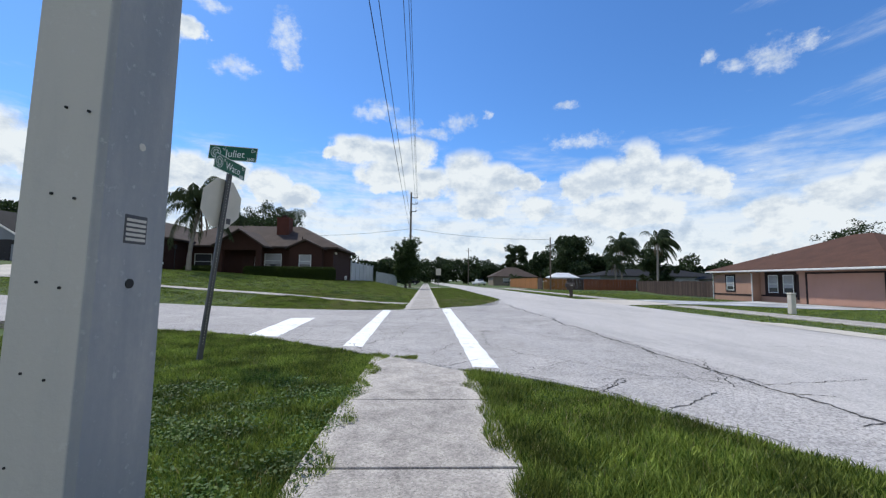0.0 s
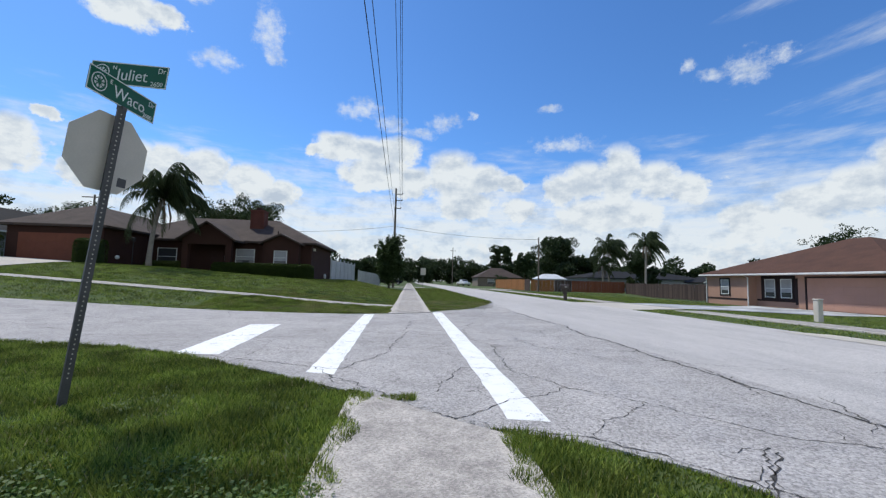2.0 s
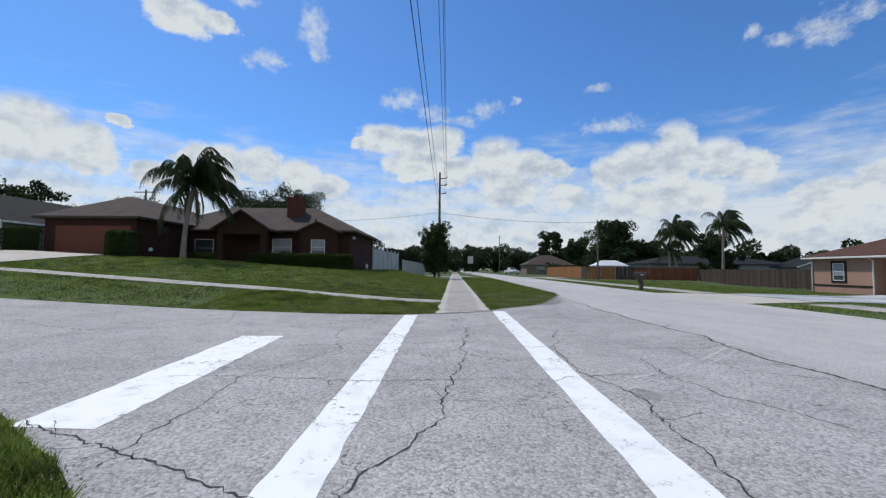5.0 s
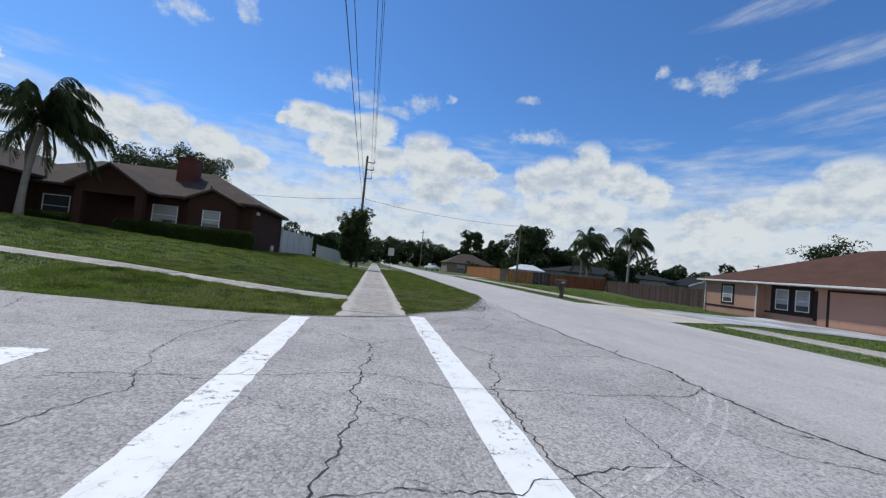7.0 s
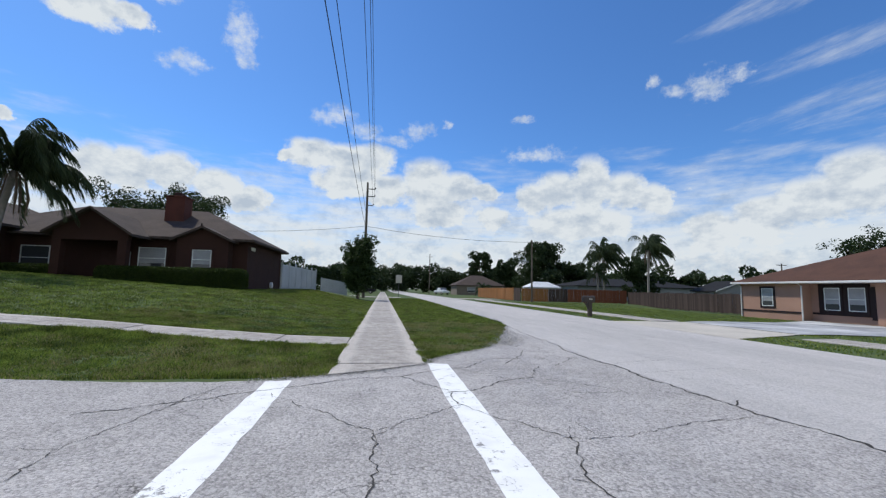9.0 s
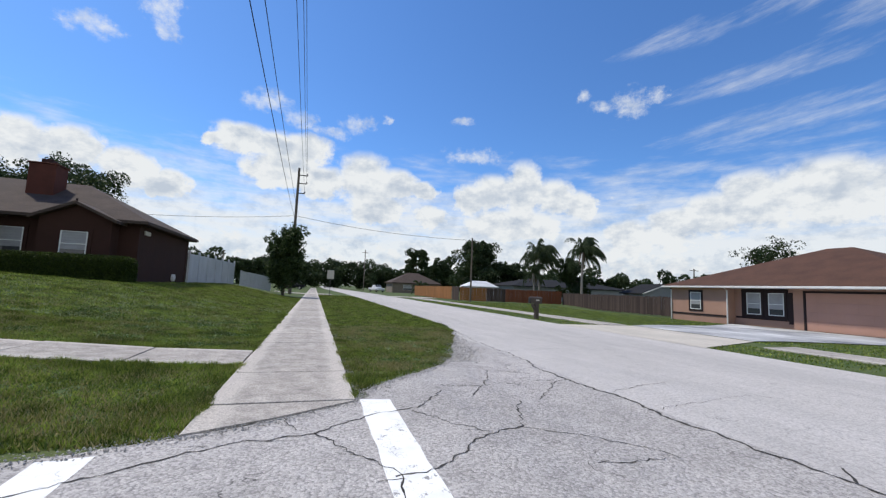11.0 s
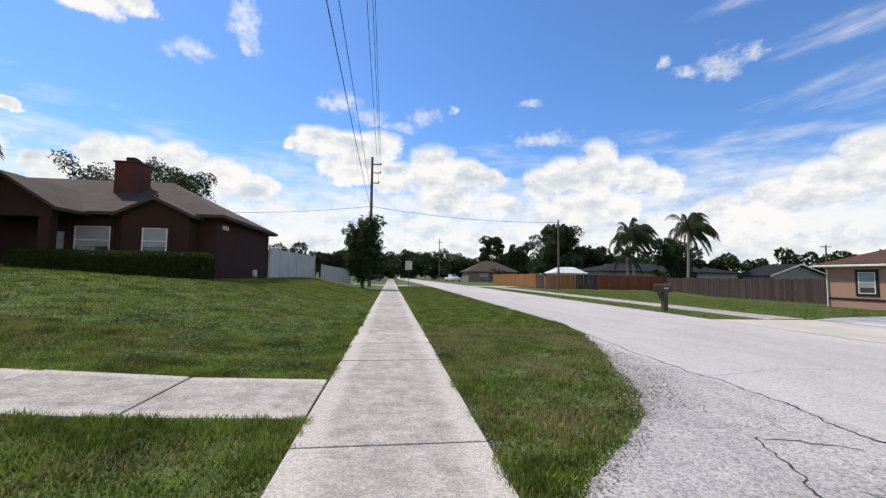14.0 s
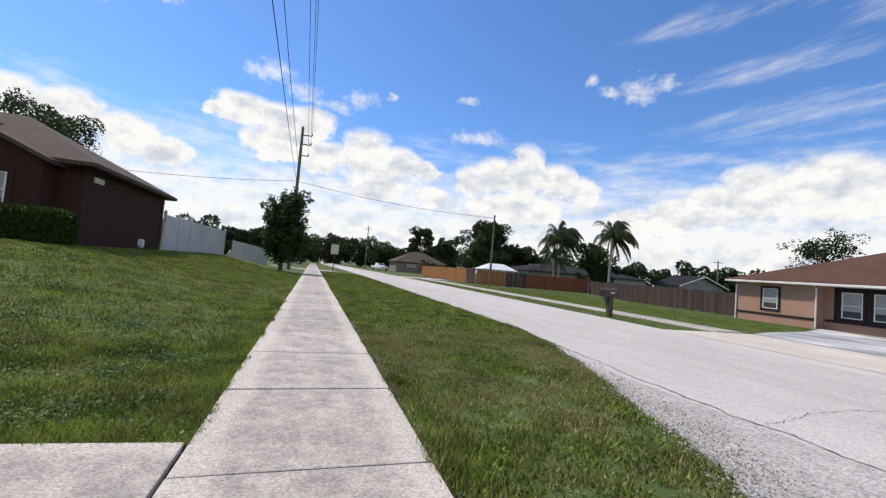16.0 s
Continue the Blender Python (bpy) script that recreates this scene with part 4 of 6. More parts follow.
board_fence("fence", 18.9, 69.6, 18.9, 66.7, 0, 1.85, M_GREYWD, "weathered grey fence gate section by the corner", 0.15)
board_fence("fence", 18.9, 74.0, 18.9, 69.7, 0, 1.85, M_CEDAR, "orange cedar board fence along the road", 0.15)
board_fence("fence", 19.1, 93.0, 18.9, 74.1, 0, 1.85, M_CEDAR, "long orange cedar board fence along the road", 0.15)


def vinyl_fence(x0, y0, x1, y1, h, label, caps=True):
    L = math.hypot(x1 - x0, y1 - y0)
    f = thing("vinyl_fence", (x0, y0, 0), label, "fence")
    n = max(1, round(L / 2.0))
    for k in range(n + 1):
        t = k / n
        px, py = x0 + (x1 - x0) * t - x0, y0 + (y1 - y0) * t - y0
        g = height(px + x0, py + y0)
        post = part("post", box(px - 0.065, py - 0.065, g - 0.1, px + 0.065, py + 0.065, g + h + 0.1), M_VINYL, f)
        if caps:
            b = bmesh.new()
            bmesh.ops.create_cone(b, cap_ends=True, segments=4, radius1=0.12, radius2=0.02, depth=0.16, matrix=Matrix.Translation((px, py, g + h + 0.18)) @ Matrix.Rotation(math.pi / 4, 4, "Z"))
            part("cap", b, M_VINYL, post)
    steps = int(L / 0.16)
    ux, uy = (x1 - x0) / L, (y1 - y0) / L
    for k in range(steps):
        a = k * 0.16
        g = height(x0 + ux * a, y0 + uy * a)
        b = part("picket", prism([(ux * a + uy * 0.02, uy * a - ux * 0.02), (ux * (a + 0.152) + uy * 0.02, uy * (a + 0.152) - ux * 0.02), (ux * (a + 0.152) - uy * 0.02, uy * (a + 0.152) + ux * 0.02), (ux * a - uy * 0.02, uy * a + ux * 0.02)], g, g + h), M_VINYL, f)
    return f


vinyl_fence(-8.2, 46.6, -7.4, 58.5, 2.0, "tall white vinyl privacy fence with post caps")
vinyl_fence(-7.2, 61.5, -4.3, 61.6, 1.5, "low white vinyl fence panel beside the tree", False)

# ---- poles and wires ----
def concrete_pole(name, x, y, side, top_side, h, label, rz=0.0):
    p = thing(name, (x, y, 0), label, "utility pole", "utility poles", rz=rz)
    b = bmesh.new()
    s0, s1, c = side / 2, top_side / 2, 0.022
    rings = []
    for z, s in ((-0.3, s0), (h, s1)):
        rings.append([b.verts.new(q) for q in ((-s + c, -s, z), (s - c, -s, z), (s, -s + c, z), (s, s - c, z), (s - c, s, z), (-s + c, s, z), (-s, s - c, z), (-s, -s + c, z))])
    for k in range(8):
        b.faces.new((rings[0][k], rings[0][(k + 1) % 8], rings[1][(k + 1) % 8], rings[1][k]))
    b.faces.new(rings[1])
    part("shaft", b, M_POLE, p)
    return p


near_pole = concrete_pole("utility_pole", -1.465, 3.345, 0.40, 0.29, 14.5, "square cast concrete utility pole with stains and bolt holes", -8)
near_pole.rotation_euler = (0, radians(1.0), radians(-8))
far_pole = thing("utility_pole", (-2.5, 65.5, 0), "tall weathered utility pole with insulators, behind a tree", "utility pole", "utility poles")
part("shaft", tube([(0, 0, 0), (0, 0, 15.2)], [0.2, 0.13], 10), M_WOODPOLE, far_pole)
WIRES = [(0.3, 7.9), (0.25, 9.6), (0.8, 12.4), (0.95, 13.6), (1.0, 14.6)]
for dx, z in WIRES[2:]:
    part("bracket", box(0, -0.05, z - 0.3, dx, 0.05, z - 0.2), M_STEEL, far_pole)
    part("insulator", tube([(dx, 0, z - 0.2), (dx, 0, z)], [0.09, 0.05], 8), M_BLACK, far_pole)


def cable(name, a, b, sag, r=0.012, label="thin black overhead cable strung between the poles"):
    pts = [Vector(a).lerp(Vector(b), k / 24) - Vector((0, 0, sag * 4 * (k / 24) * (1 - k / 24))) for k in range(25)]
    ob = part(name, tube(pts, r, 5), M_WIRE)
    return tagged(ob, label, "cable", "overhead cables")


for dx, z in WIRES:
    cable("overhead_cable", (-1.475 + dx * 0.9, 3.335, z), (-2.5 + dx, 65.5, z), 0.7, 0.013)
    cable("overhead_cable", (-1.475 + dx * 0.9, 3.335, z), (-1.475 + dx, -50, z), 0.7, 0.013)


def wood_pole(x, y, h, label, r=0.13, arms=()):
    p = thing("utility_pole", (x, y, 0), label, "utility pole", "utility poles")
    part("shaft", tube([(0, 0, -0.2), (0, 0, h)], [r, r * 0.7], 10), M_WOODPOLE, p)
    for z, w in arms:
        part("crossarm", box(-w, -0.06, z, w, 0.06, z + 0.12), M_WOODPOLE, p)
    return p


wood_pole(18.75, 62.0, 8.0, "slim grey wooden utility pole by the fence", 0.13)
wood_pole(14.4, 140, 12.5, "distant wooden utility pole", 0.16, [(11.5, 0.9)])
wood_pole(-43, 62, 11.8, "wooden utility pole with crossarm behind the houses", 0.16, [(11.4, 1.6)])
wood_pole(78, 82, 8, "distant utility pole with crossarm", 0.16, [(7.6, 1.2)])
wood_pole(-15, 92, 6.5, "distant wooden pole behind the fence", 0.15)
cable("overhead_cable", (-2.5, 65.5, 9.4), (18.75, 62, 7.7), 0.5, 0.02)
cable("overhead_cable", (-2.5, 65.5, 9.4), (-26, 60, 7.5), 0.6, 0.02)

# ---- street name and stop sign ----
post_sign = thing("street_sign", (-3.35, 7.86, 0.02), "leaning steel post with stop sign back and green street name plates", "street sign")
post_sign.rotation_euler = (0, radians(6.0), 0)
b = tube([(0, 0, -0.2), (0, 0, 2.88)], 0.048, 4)
part("post", b, M_STEEL, post_sign, "perforated dark steel post")
# pale cubes on the post face imitate bright sky through its holes
holes = bmesh.new()
for k in range(58):
    bmesh.ops.create_cube(holes, size=0.011, matrix=Matrix.Translation((0.0208, -0.0208, 0.25 + k * 0.045)) @ Matrix.Rotation(radians(45), 4, "Z"))
tagged(part("perforations", holes, M_ALU, post_sign, "row of small pale squares painted as sky seen through punched holes"), kind="stuff")
octo = [(0.41 * math.cos(radians(22.5 + 45 * k)), 0.41 * math.sin(radians(22.5 + 45 * k))) for k in range(8)]
plate = part("stop_plate", solid([(-0.052, u, 2.42 + v) for u, v in octo] + [(-0.057, u, 2.42 + v) for u, v in octo],
                                 [tuple(range(8)), tuple(range(15, 7, -1))] + [(k, k + 8, (k + 1) % 8 + 8, (k + 1) % 8) for k in range(8)]), M_ALU, post_sign, "bare back of an octagonal stop sign")
plate.rotation_euler = (0, 0, radians(-18))
part("front", solid([(-0.0595, u * 0.99, 2.42 + v * 0.99) for u, v in octo] + [(-0.061, u * 0.99, 2.42 + v * 0.99) for u, v in octo],
                    [tuple(range(8)), tuple(range(15, 7, -1))] + [(k, k + 8, (k + 1) % 8 + 8, (k + 1) % 8) for k in range(8)]), M_RED, plate, "red stop sign front")
part("sticker", box(-0.0518, 0.13, 2.12, -0.0505, 0.22, 2.21), M_STEEL, plate, "small dark sticker")


def lettering(name, text, size, m, material, parent):
    """Built-in font turned into a mesh."""
    cu = bpy.data.curves.new(name, "FONT")
    cu.body, cu.size, cu.extrude = text, size, 0.001
    tmp = bpy.data.objects.new(name, cu)
    scene.collection.objects.link(tmp)
    me = bpy.data.meshes.new_from_object(tmp.evaluated_get(bpy.context.evaluated_depsgraph_get()))
    bpy.data.objects.remove(tmp)
    me.materials.clear()
    me.materials.append(material)
    ob = new(name, me)
    ob.parent = parent
    ob.matrix_local = m
    return ob


def name_plate(word, prefix, z, rz, L):
    p = part("name_plate", box(-L / 2, -0.003, -0.115, L / 2, 0.003, 0.115, 0.002), M_GREEN, post_sign, "green street name plate with white letters")
    p.matrix_local = pose(0, 0, z, 0, 0, rz)
    f = bmesh.new()
    for a0, c0, a1, c1 in ((-L / 2, 0.105, L / 2, 0.115), (-L / 2, -0.115, L / 2, -0.105), (-L / 2, -0.105, -L / 2 + 0.01, 0.105), (L / 2 - 0.01, -0.105, L / 2, 0.105)):
        box(a0, -0.0045, c0, a1, -0.003, c1, 0, f)
    part("border", f, M_WHITE, p)
    f = bmesh.new()
    for r0, r1 in ((0.075, 0.085), (0.0, 0.055)):
        for k in range(24):
            a, c = 2 * math.pi * k / 24, 2 * math.pi * (k + 1) / 24
            if r0:
                solid([(-L / 2 + 0.12 + q * math.cos(w), -0.0045, q * math.sin(w)) for q, w in ((r0, a), (r1, a), (r1, c), (r0, c))], [(0, 1, 2, 3)], f)
            elif k % 3:
                solid([(-L / 2 + 0.12 + q * math.cos(w), -0.0045, q * math.sin(w)) for q, w in ((0.02, a), (r1, a), (r1, c))], [(0, 1, 2)], f)
    part("seal", f, M_WHITE, p, "round pale seal")
    lettering("letters", prefix, 0.06, pose(-L / 2 + 0.23, -0.004, 0.04, 90), M_WHITE, p)
    lettering("letters", word, 0.165, pose(-L / 2 + 0.285, -0.004, -0.06, 90), M_WHITE, p)
    lettering("letters", "Dr", 0.075, pose(L / 2 - 0.11, -0.004, 0.04, 90), M_WHITE, p)
    lettering("letters", "2600", 0.065, pose(L / 2 - 0.165, -0.004, -0.095, 90), M_WHITE, p)
    return p


name_plate("Waco", "E", 3.01, 85, 0.84)
name_plate("Juliet", "N", 3.235, -8, 0.82)
part("bracket", box(-0.03, -0.03, 2.86, 0.03, 0.03, 2.9), M_STEEL, post_sign)


# ---- mailbox ----
mailbox = thing("mailbox", (12.1, 34.85, 0), "brown plastic mailbox on a matching post", "mailbox")
part("post", box(-0.09, -0.09, -0.1, 0.09, 0.09, 0.8, 0.015), M_MAIL, mailbox)
prof = [(-0.13, 0.78)] + [(0.13 * math.cos(a) * -1, 1.0 + 0.13 * math.sin(a)) for a in [math.pi * k / 8 for k in range(9)]] + [(0.13, 0.78)]
n = len(prof)
part("box", solid([(-0.35, u, v) for u, v in prof] + [(0.22, u, v) for u, v in prof], [tuple(range(n)), tuple(range(2 * n - 1, n - 1, -1))] + [(k, k + n, (k + 1) % n + n, (k + 1) % n) for k in range(n)]), M_MAIL, mailbox)
part("door", box(-0.37, -0.11, 0.8, -0.352, 0.11, 1.05, 0.008), M_BLACK, mailbox, "dark mailbox door")
part("brace", solid([(-0.28, -0.05, 0.76), (-0.18, -0.05, 0.76), (-0.02, -0.05, 0.42), (-0.1, -0.05, 0.42), (-0.28, 0.05, 0.76), (-0.18, 0.05, 0.76), (-0.02, 0.05, 0.42), (-0.1, 0.05, 0.42)], [(0, 1, 2, 3), (7, 6, 5, 4), (0, 4, 5, 1), (1, 5, 6, 2), (2, 6, 7, 3), (3, 7, 4, 0)]), M_MAIL, mailbox)
part("number", box(-0.1, -0.137, 0.92, 0.08, -0.131, 0.98), M_ALU, mailbox, "pale house number bar")
mailbox.scale = (1.2, 1.2, 1.08)


# ---- plants ----
def leaf_mesh(name, pts, size, material, parent=None, seed=0, aspect=0.5, level=1.0):
    """Many small leaf quads at the given places, each turned at random."""
    r = np.random.RandomState(seed)
    P = np.asarray(pts, dtype=np.float32)
    k = len(P)
    u = r.normal(size=(k, 3)) * np.array((1, 1, level))
    u /= np.linalg.norm(u, axis=1)[:, None]
    w = r.normal(size=(k, 3)) * np.array((level, level, 1))
    v = np.cross(u, w)
    v /= np.linalg.norm(v, axis=1)[:, None]
    s = (size * r.uniform(0.6, 1.3, k))[:, None]
    a, b_ = u * s, v * s * aspect
    V = np.empty((k, 4, 3), np.float32)
    V[:, 0], V[:, 1], V[:, 2], V[:, 3] = P - a, P - b_, P + a, P + b_
    me = bpy.data.meshes.new(name)
    me.vertices.add(k * 4)
    me.vertices.foreach_set("co", V.reshape(-1))
    me.loops.add(k * 4)
    me.loops.foreach_set("vertex_index", np.arange(k * 4, dtype=np.int32))
    me.polygons.add(k)
    me.polygons.foreach_set("loop_start", np.arange(0, k * 4, 4, dtype=np.int32))
    me.polygons.foreach_set("loop_total", np.full(k, 4, np.int32))
    me.update(calc_edges=True)
    me.materials.append(material)
    ob = new(name, me)
    if parent:
        ob.parent = parent
    return ob


def broad_tree(x, y, z, h, spread, label, seed, leaves=5000, size=0.16, material=None, low=0.35, name="tree", bare=0.0, trunk_r=None, fill=0):
    r = random.Random(seed)
    t = thing(name, (x, y, z), label, "tree")
    tr = trunk_r or h * 0.022
    b = tube([(0, 0, -0.3), (r.uniform(-.1, .1), 0, h * low * 0.5), (r.uniform(-.2, .2), r.uniform(-.2, .2), h * low), (0, 0, h * 0.8)], [tr * 1.3, tr, tr * 0.8, tr * 0.2], 8)
    tips = []
    for k in range(9):
        a = k * 2.4 + r.uniform(-.4, .4)
        z0 = h * (low + (0.75 - low) * k / 9)
        reach = spread * r.uniform(0.55, 0.95)
        q = Vector((math.cos(a) * reach, math.sin(a) * reach, min(z0 + h * r.uniform(0.05, 0.28), h * 0.95)))
        mid = Vector((q.x * 0.5, q.y * 0.5, z0 + (q.z - z0) * 0.6))
        tube([(0, 0, z0), mid, q], [tr * 0.5, tr * 0.3, tr * 0.08], 6, b)
        tips += [q, mid.lerp(q, 0.5), mid]
    tips += [Vector((r.uniform(-.3, .3) * spread, r.uniform(-.3, .3) * spread, h * r.uniform(0.75, 0.95))) for _ in range(5)]
    part("trunk", b, M_TRUNK, t, smooth=True)
    rs = np.random.RandomState(seed)
    pts = []
    per = leaves // len(tips)
    for q in tips:
        for _ in range(3):
            c = np.array(q) + rs.normal(size=3) * np.array((spread, spread, h * 0.35)) * 0.16
            rad = spread * rs.uniform(0.14, 0.3)
            d = rs.normal(size=(per // 3, 3))
            d /= np.linalg.norm(d, axis=1)[:, None]
            pts.append(c + d * (rad * rs.uniform(0.35, 1.0, per // 3) ** 0.6)[:, None] * np.array((1, 1, 0.75)))
    if fill:
        shoots = 150
        for _ in range(shoots):
            d = rs.normal(size=3)
            d /= np.linalg.norm(d)
            reach = rs.uniform(0.72, 1.12) + (0.12 if d[2] > 0.6 else 0)
            tip = d * reach * np.array((spread * 0.92, spread * 0.92, h * 0.46))
            k = fill // shoots
            s = rs.uniform(0.3, 1.0, k)[:, None]
            pts.append(tip * s + rs.normal(size=(k, 3)) * spread * 0.085 + np.array((0, 0, h * 0.53)))
    P = np.concatenate(pts)
    P = P[P[:, 2] > h * low * 0.55]
    leaf_mesh("crown", P, size, material or M_LEAFD, t, seed)
    return t


def palm(x, y, z, trunk_h, label, seed, fronds=22, length=3.2, lean=0.0, wind=(0.5, 0.0)):
    r = random.Random(seed)
    t = thing("palm_tree", (x, y, z), label, "palm tree", "palm trees")
    top = Vector((lean, 0, trunk_h))
    pts = [(lean * (k / 10) ** 2, 0, trunk_h * k / 10 - (0.2 if k == 0 else 0)) for k in range(11)]
    part("trunk", tube(pts, [0.24, 0.19, 0.17, 0.16, 0.155, 0.15, 0.15, 0.15, 0.155, 0.17, 0.12], 10), M_PTRUNK, t, smooth=True)
    for f in range(fronds):
        a = f * 2.39996 + r.uniform(-.15, .15)
        up = radians(r.uniform(28, 85)) if f > 5 else radians(r.uniform(-30, 20))
        L = length * r.uniform(0.8, 1.1)
        p = top.copy()
        d = Vector((math.cos(a) * math.cos(up), math.sin(a) * math.cos(up), math.sin(up)))
        spine = [p.copy()]
        n = 12
        for k in range(n):
            d = (d + Vector((wind[0] * 0.08, wind[1] * 0.08, -0.07 - 0.52 * (k / n) ** 1.2))).normalized()
            p = p + d * (L / n)
            spine.append(p.copy())
        b = tube(spine, [0.03 * (1 - 0.85 * k / n) for k in range(n + 1)], 4)
        for k in range(2, n + 1):
            ax = (spine[k] - spine[k - 1]).normalized()
            side = ax.cross(Vector((0, 0, 1)))
            side = side.normalized() if side.length > 0.05 else Vector((1, 0, 0))
            for s in (-1, 1):
                for j in range(7):
                    base = spine[k - 1].lerp(spine[k], j / 7 + r.uniform(0, .1))
                    ll = L * 0.25 * math.sin(math.pi * (0.15 + 0.8 * k / n)) * r.uniform(0.8, 1.15)
                    tipv = base + side * s * ll * r.uniform(0.2, 0.45) + ax * ll * 0.35 + Vector((wind[0] * 0.2, wind[1] * 0.2, -ll * r.uniform(0.55, 1.1)))
                    wv = ax * 0.013
                    vs = [b.verts.new(base - wv), b.verts.new(base + wv), b.verts.new(base.lerp(tipv, 0.55) + wv * 0.8 + Vector((0, 0, ll * 0.12))), b.verts.new(tipv)]
                    b.faces.new(vs)
        part("frond", b, M_PALM, t)
    for f in range(5):
        a = f * 1.3 + 0.4
        q = top + Vector((math.cos(a) * 0.35, math.sin(a) * 0.35, -0.15))
        b = tube([top, q, q + Vector((math.cos(a) * 0.25, math.sin(a) * 0.25, -length * 0.28)), q + Vector((math.cos(a) * 0.2, math.sin(a) * 0.2, -length * r.uniform(0.4, 0.6)))], [0.03, 0.05, 0.07, 0.015], 5)
        part("dead_frond", b, M_DEAD, t, "withered brown hanging frond")
    return t


palm(-18.85, 34.6, height(-18.85, 34.6), 5.0, "tall queen palm with drooping windblown fronds before the brown house", 3, 30, 4.4, 0.6, (0.9, -0.3))
palm(36.4, 64.0, 0, 7.6, "queen palm with drooping fronds behind the fence", 5, 40, 4.0, 0.2, (1.1, 0))
palm(35.6, 74.0, 0, 7.2, "queen palm with drooping fronds behind the fence", 8, 44, 4.9, -0.2, (0.8, 0))
palm(20.6, 95.5, 0, 1.6, "low yellow-green palm at the end of the cedar fence", 10, 16, 3.0, 0.1, (0.2, 0))
palm(34.0, 73.0, 0, 4.6, "shorter queen palm behind the fence", 9, 18, 3.2, -0.2, (0.5, 0))

broad_tree(-2.75, 58.0, 0.1, 7.1, 1.8, "dense dark green street tree beside the pavement", 11, 5000, 0.13, M_LEAF, 0.10, fill=24000)
broad_tree(-26.6, 60.0, 0.4, 11.6, 3.7, "open-crowned tree behind the brown house", 12, 9500, 0.13, M_LEAFD, 0.45)
broad_tree(-21.5, 58.5, 0.4, 10.4, 4.4, "open-crowned tree behind the chimney", 13, 16000, 0.13, M_LEAFD, 0.45)
broad_tree(-41, 56, 0.2, 10.0, 4.4, "sparse tree behind the grey house", 14, 8000, 0.13, M_LEAFD, 0.4)
broad_tree(-52, 52, 0.2, 10.0, 5.0, "rounded tree behind the grey house", 15, 9000, 0.24, M_LEAFD, 0.35)
broad_tree(41.5, 73.5, 0, 7.4, 3.3, "rounded dark tree behind the weathered fence", 16, 11000, 0.19, M_LEAFD, 0.12)
broad_tree(53.6, 50.6, 0, 9.2, 3.3, "open-crowned tree behind the peach house", 17, 3600, 0.15, M_LEAFD, 0.4)
broad_tree(38, 105, 0, 12.5, 7.5, "broad dark oak behind the fences", 18, 20000, 0.30, M_LEAFD, 0.1)
broad_tree(33, 150, 0, 15.5, 4.5, "tall pointed dark tree in the distance", 19, 9000, 0.38, M_LEAFD, 0.12)
broad_tree(45, 160, 0, 13, 4.5, "rounded dark tree in the distance", 20, 9000, 0.38, M_LEAFD, 0.12)


def woods(name, x0, y0, x1, y1, h, count, seed, label):
    r = np.random.RandomState(seed)
    pts = []
    for k in range(count):
        t = (k + r.uniform(0, 1)) / count
        hh = h * r.uniform(0.65, 1.15)
        c = np.array((x0 + (x1 - x0) * t, y0 + (y1 - y0) * t + r.uniform(-4, 4), 0))
        for _ in range(7):
            q = c + np.array((r.normal() * hh * 0.3, r.normal() * hh * 0.2, hh * r.uniform(0.2, 0.85)))
            d = r.normal(size=(190, 3))
            d /= np.linalg.norm(d, axis=1)[:, None]
            pts.append(q + d * hh * 0.2 * (r.uniform(0.4, 1, 190) ** 0.5)[:, None])
    P = np.concatenate(pts)
    ob = leaf_mesh(name, P[P[:, 2] > 0.1], 0.42, M_LEAFD, None, seed)
    return tagged(ob, label, "woods", kind="stuff")


woods("woods", -60, 100, 0, 128, 8.5, 34, 31, "dark line of distant trees behind the fences")
woods("woods", -6, 170, 60, 185, 11, 40, 32, "dark line of distant trees at the end of the road")
woods("woods", 40, 110, 140, 70, 8, 40, 33, "dark line of distant trees behind the houses")
woods("woods", -150, 70, -50, 75, 9, 36, 34, "dark line of trees behind the grey house")
woods("woods", 70, 30, 130, 60, 8, 20, 35, "dark line of trees behind the peach house")


def hedge(pts_box, label, seed, leaves, name="hedge"):
    x0, y0, z0, x1, y1, z1 = pts_box
    h = thing(name, ((x0 + x1) / 2, (y0 + y1) / 2, z0), label, "hedge")
    hx, hy, hz = (x1 - x0) / 2, (y1 - y0) / 2, z1 - z0
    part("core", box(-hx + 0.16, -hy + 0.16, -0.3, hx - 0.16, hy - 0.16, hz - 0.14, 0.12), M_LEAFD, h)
    r = np.random.RandomState(seed)
    P = r.uniform(-1, 1, size=(leaves, 3))
    face = r.choice(5, leaves, p=[0.34, 0.06, 0.07, 0.07, 0.46])
    P[face == 0, 1] = -1
    P[face == 1, 1] = 1
    P[face == 2, 0] = -1
    P[face == 3, 0] = 1
    P[face == 4, 2] = 1
    # clipped round over the shoulders
    half = np.array((hx, hy, hz))
    Q = P * half
    Q[:, 2] = (P[:, 2] + 1) / 2 * hz
    rad = min(0.32, hy * 0.8)
    inner = np.clip(Q, [-hx + rad, -hy + rad, 0], [hx - rad, hy - rad, hz - rad])
    d = Q - inner
    far = np.linalg.norm(d, axis=1)
    Q = np.where((far > rad)[:, None], inner + d / np.maximum(far, 1e-6)[:, None] * rad, Q)
    Q += r.normal(size=(leaves, 3)) * 0.03
    leaf_mesh("foliage", Q, 0.036, M_HEDGE, h, seed, 0.6)
    return h


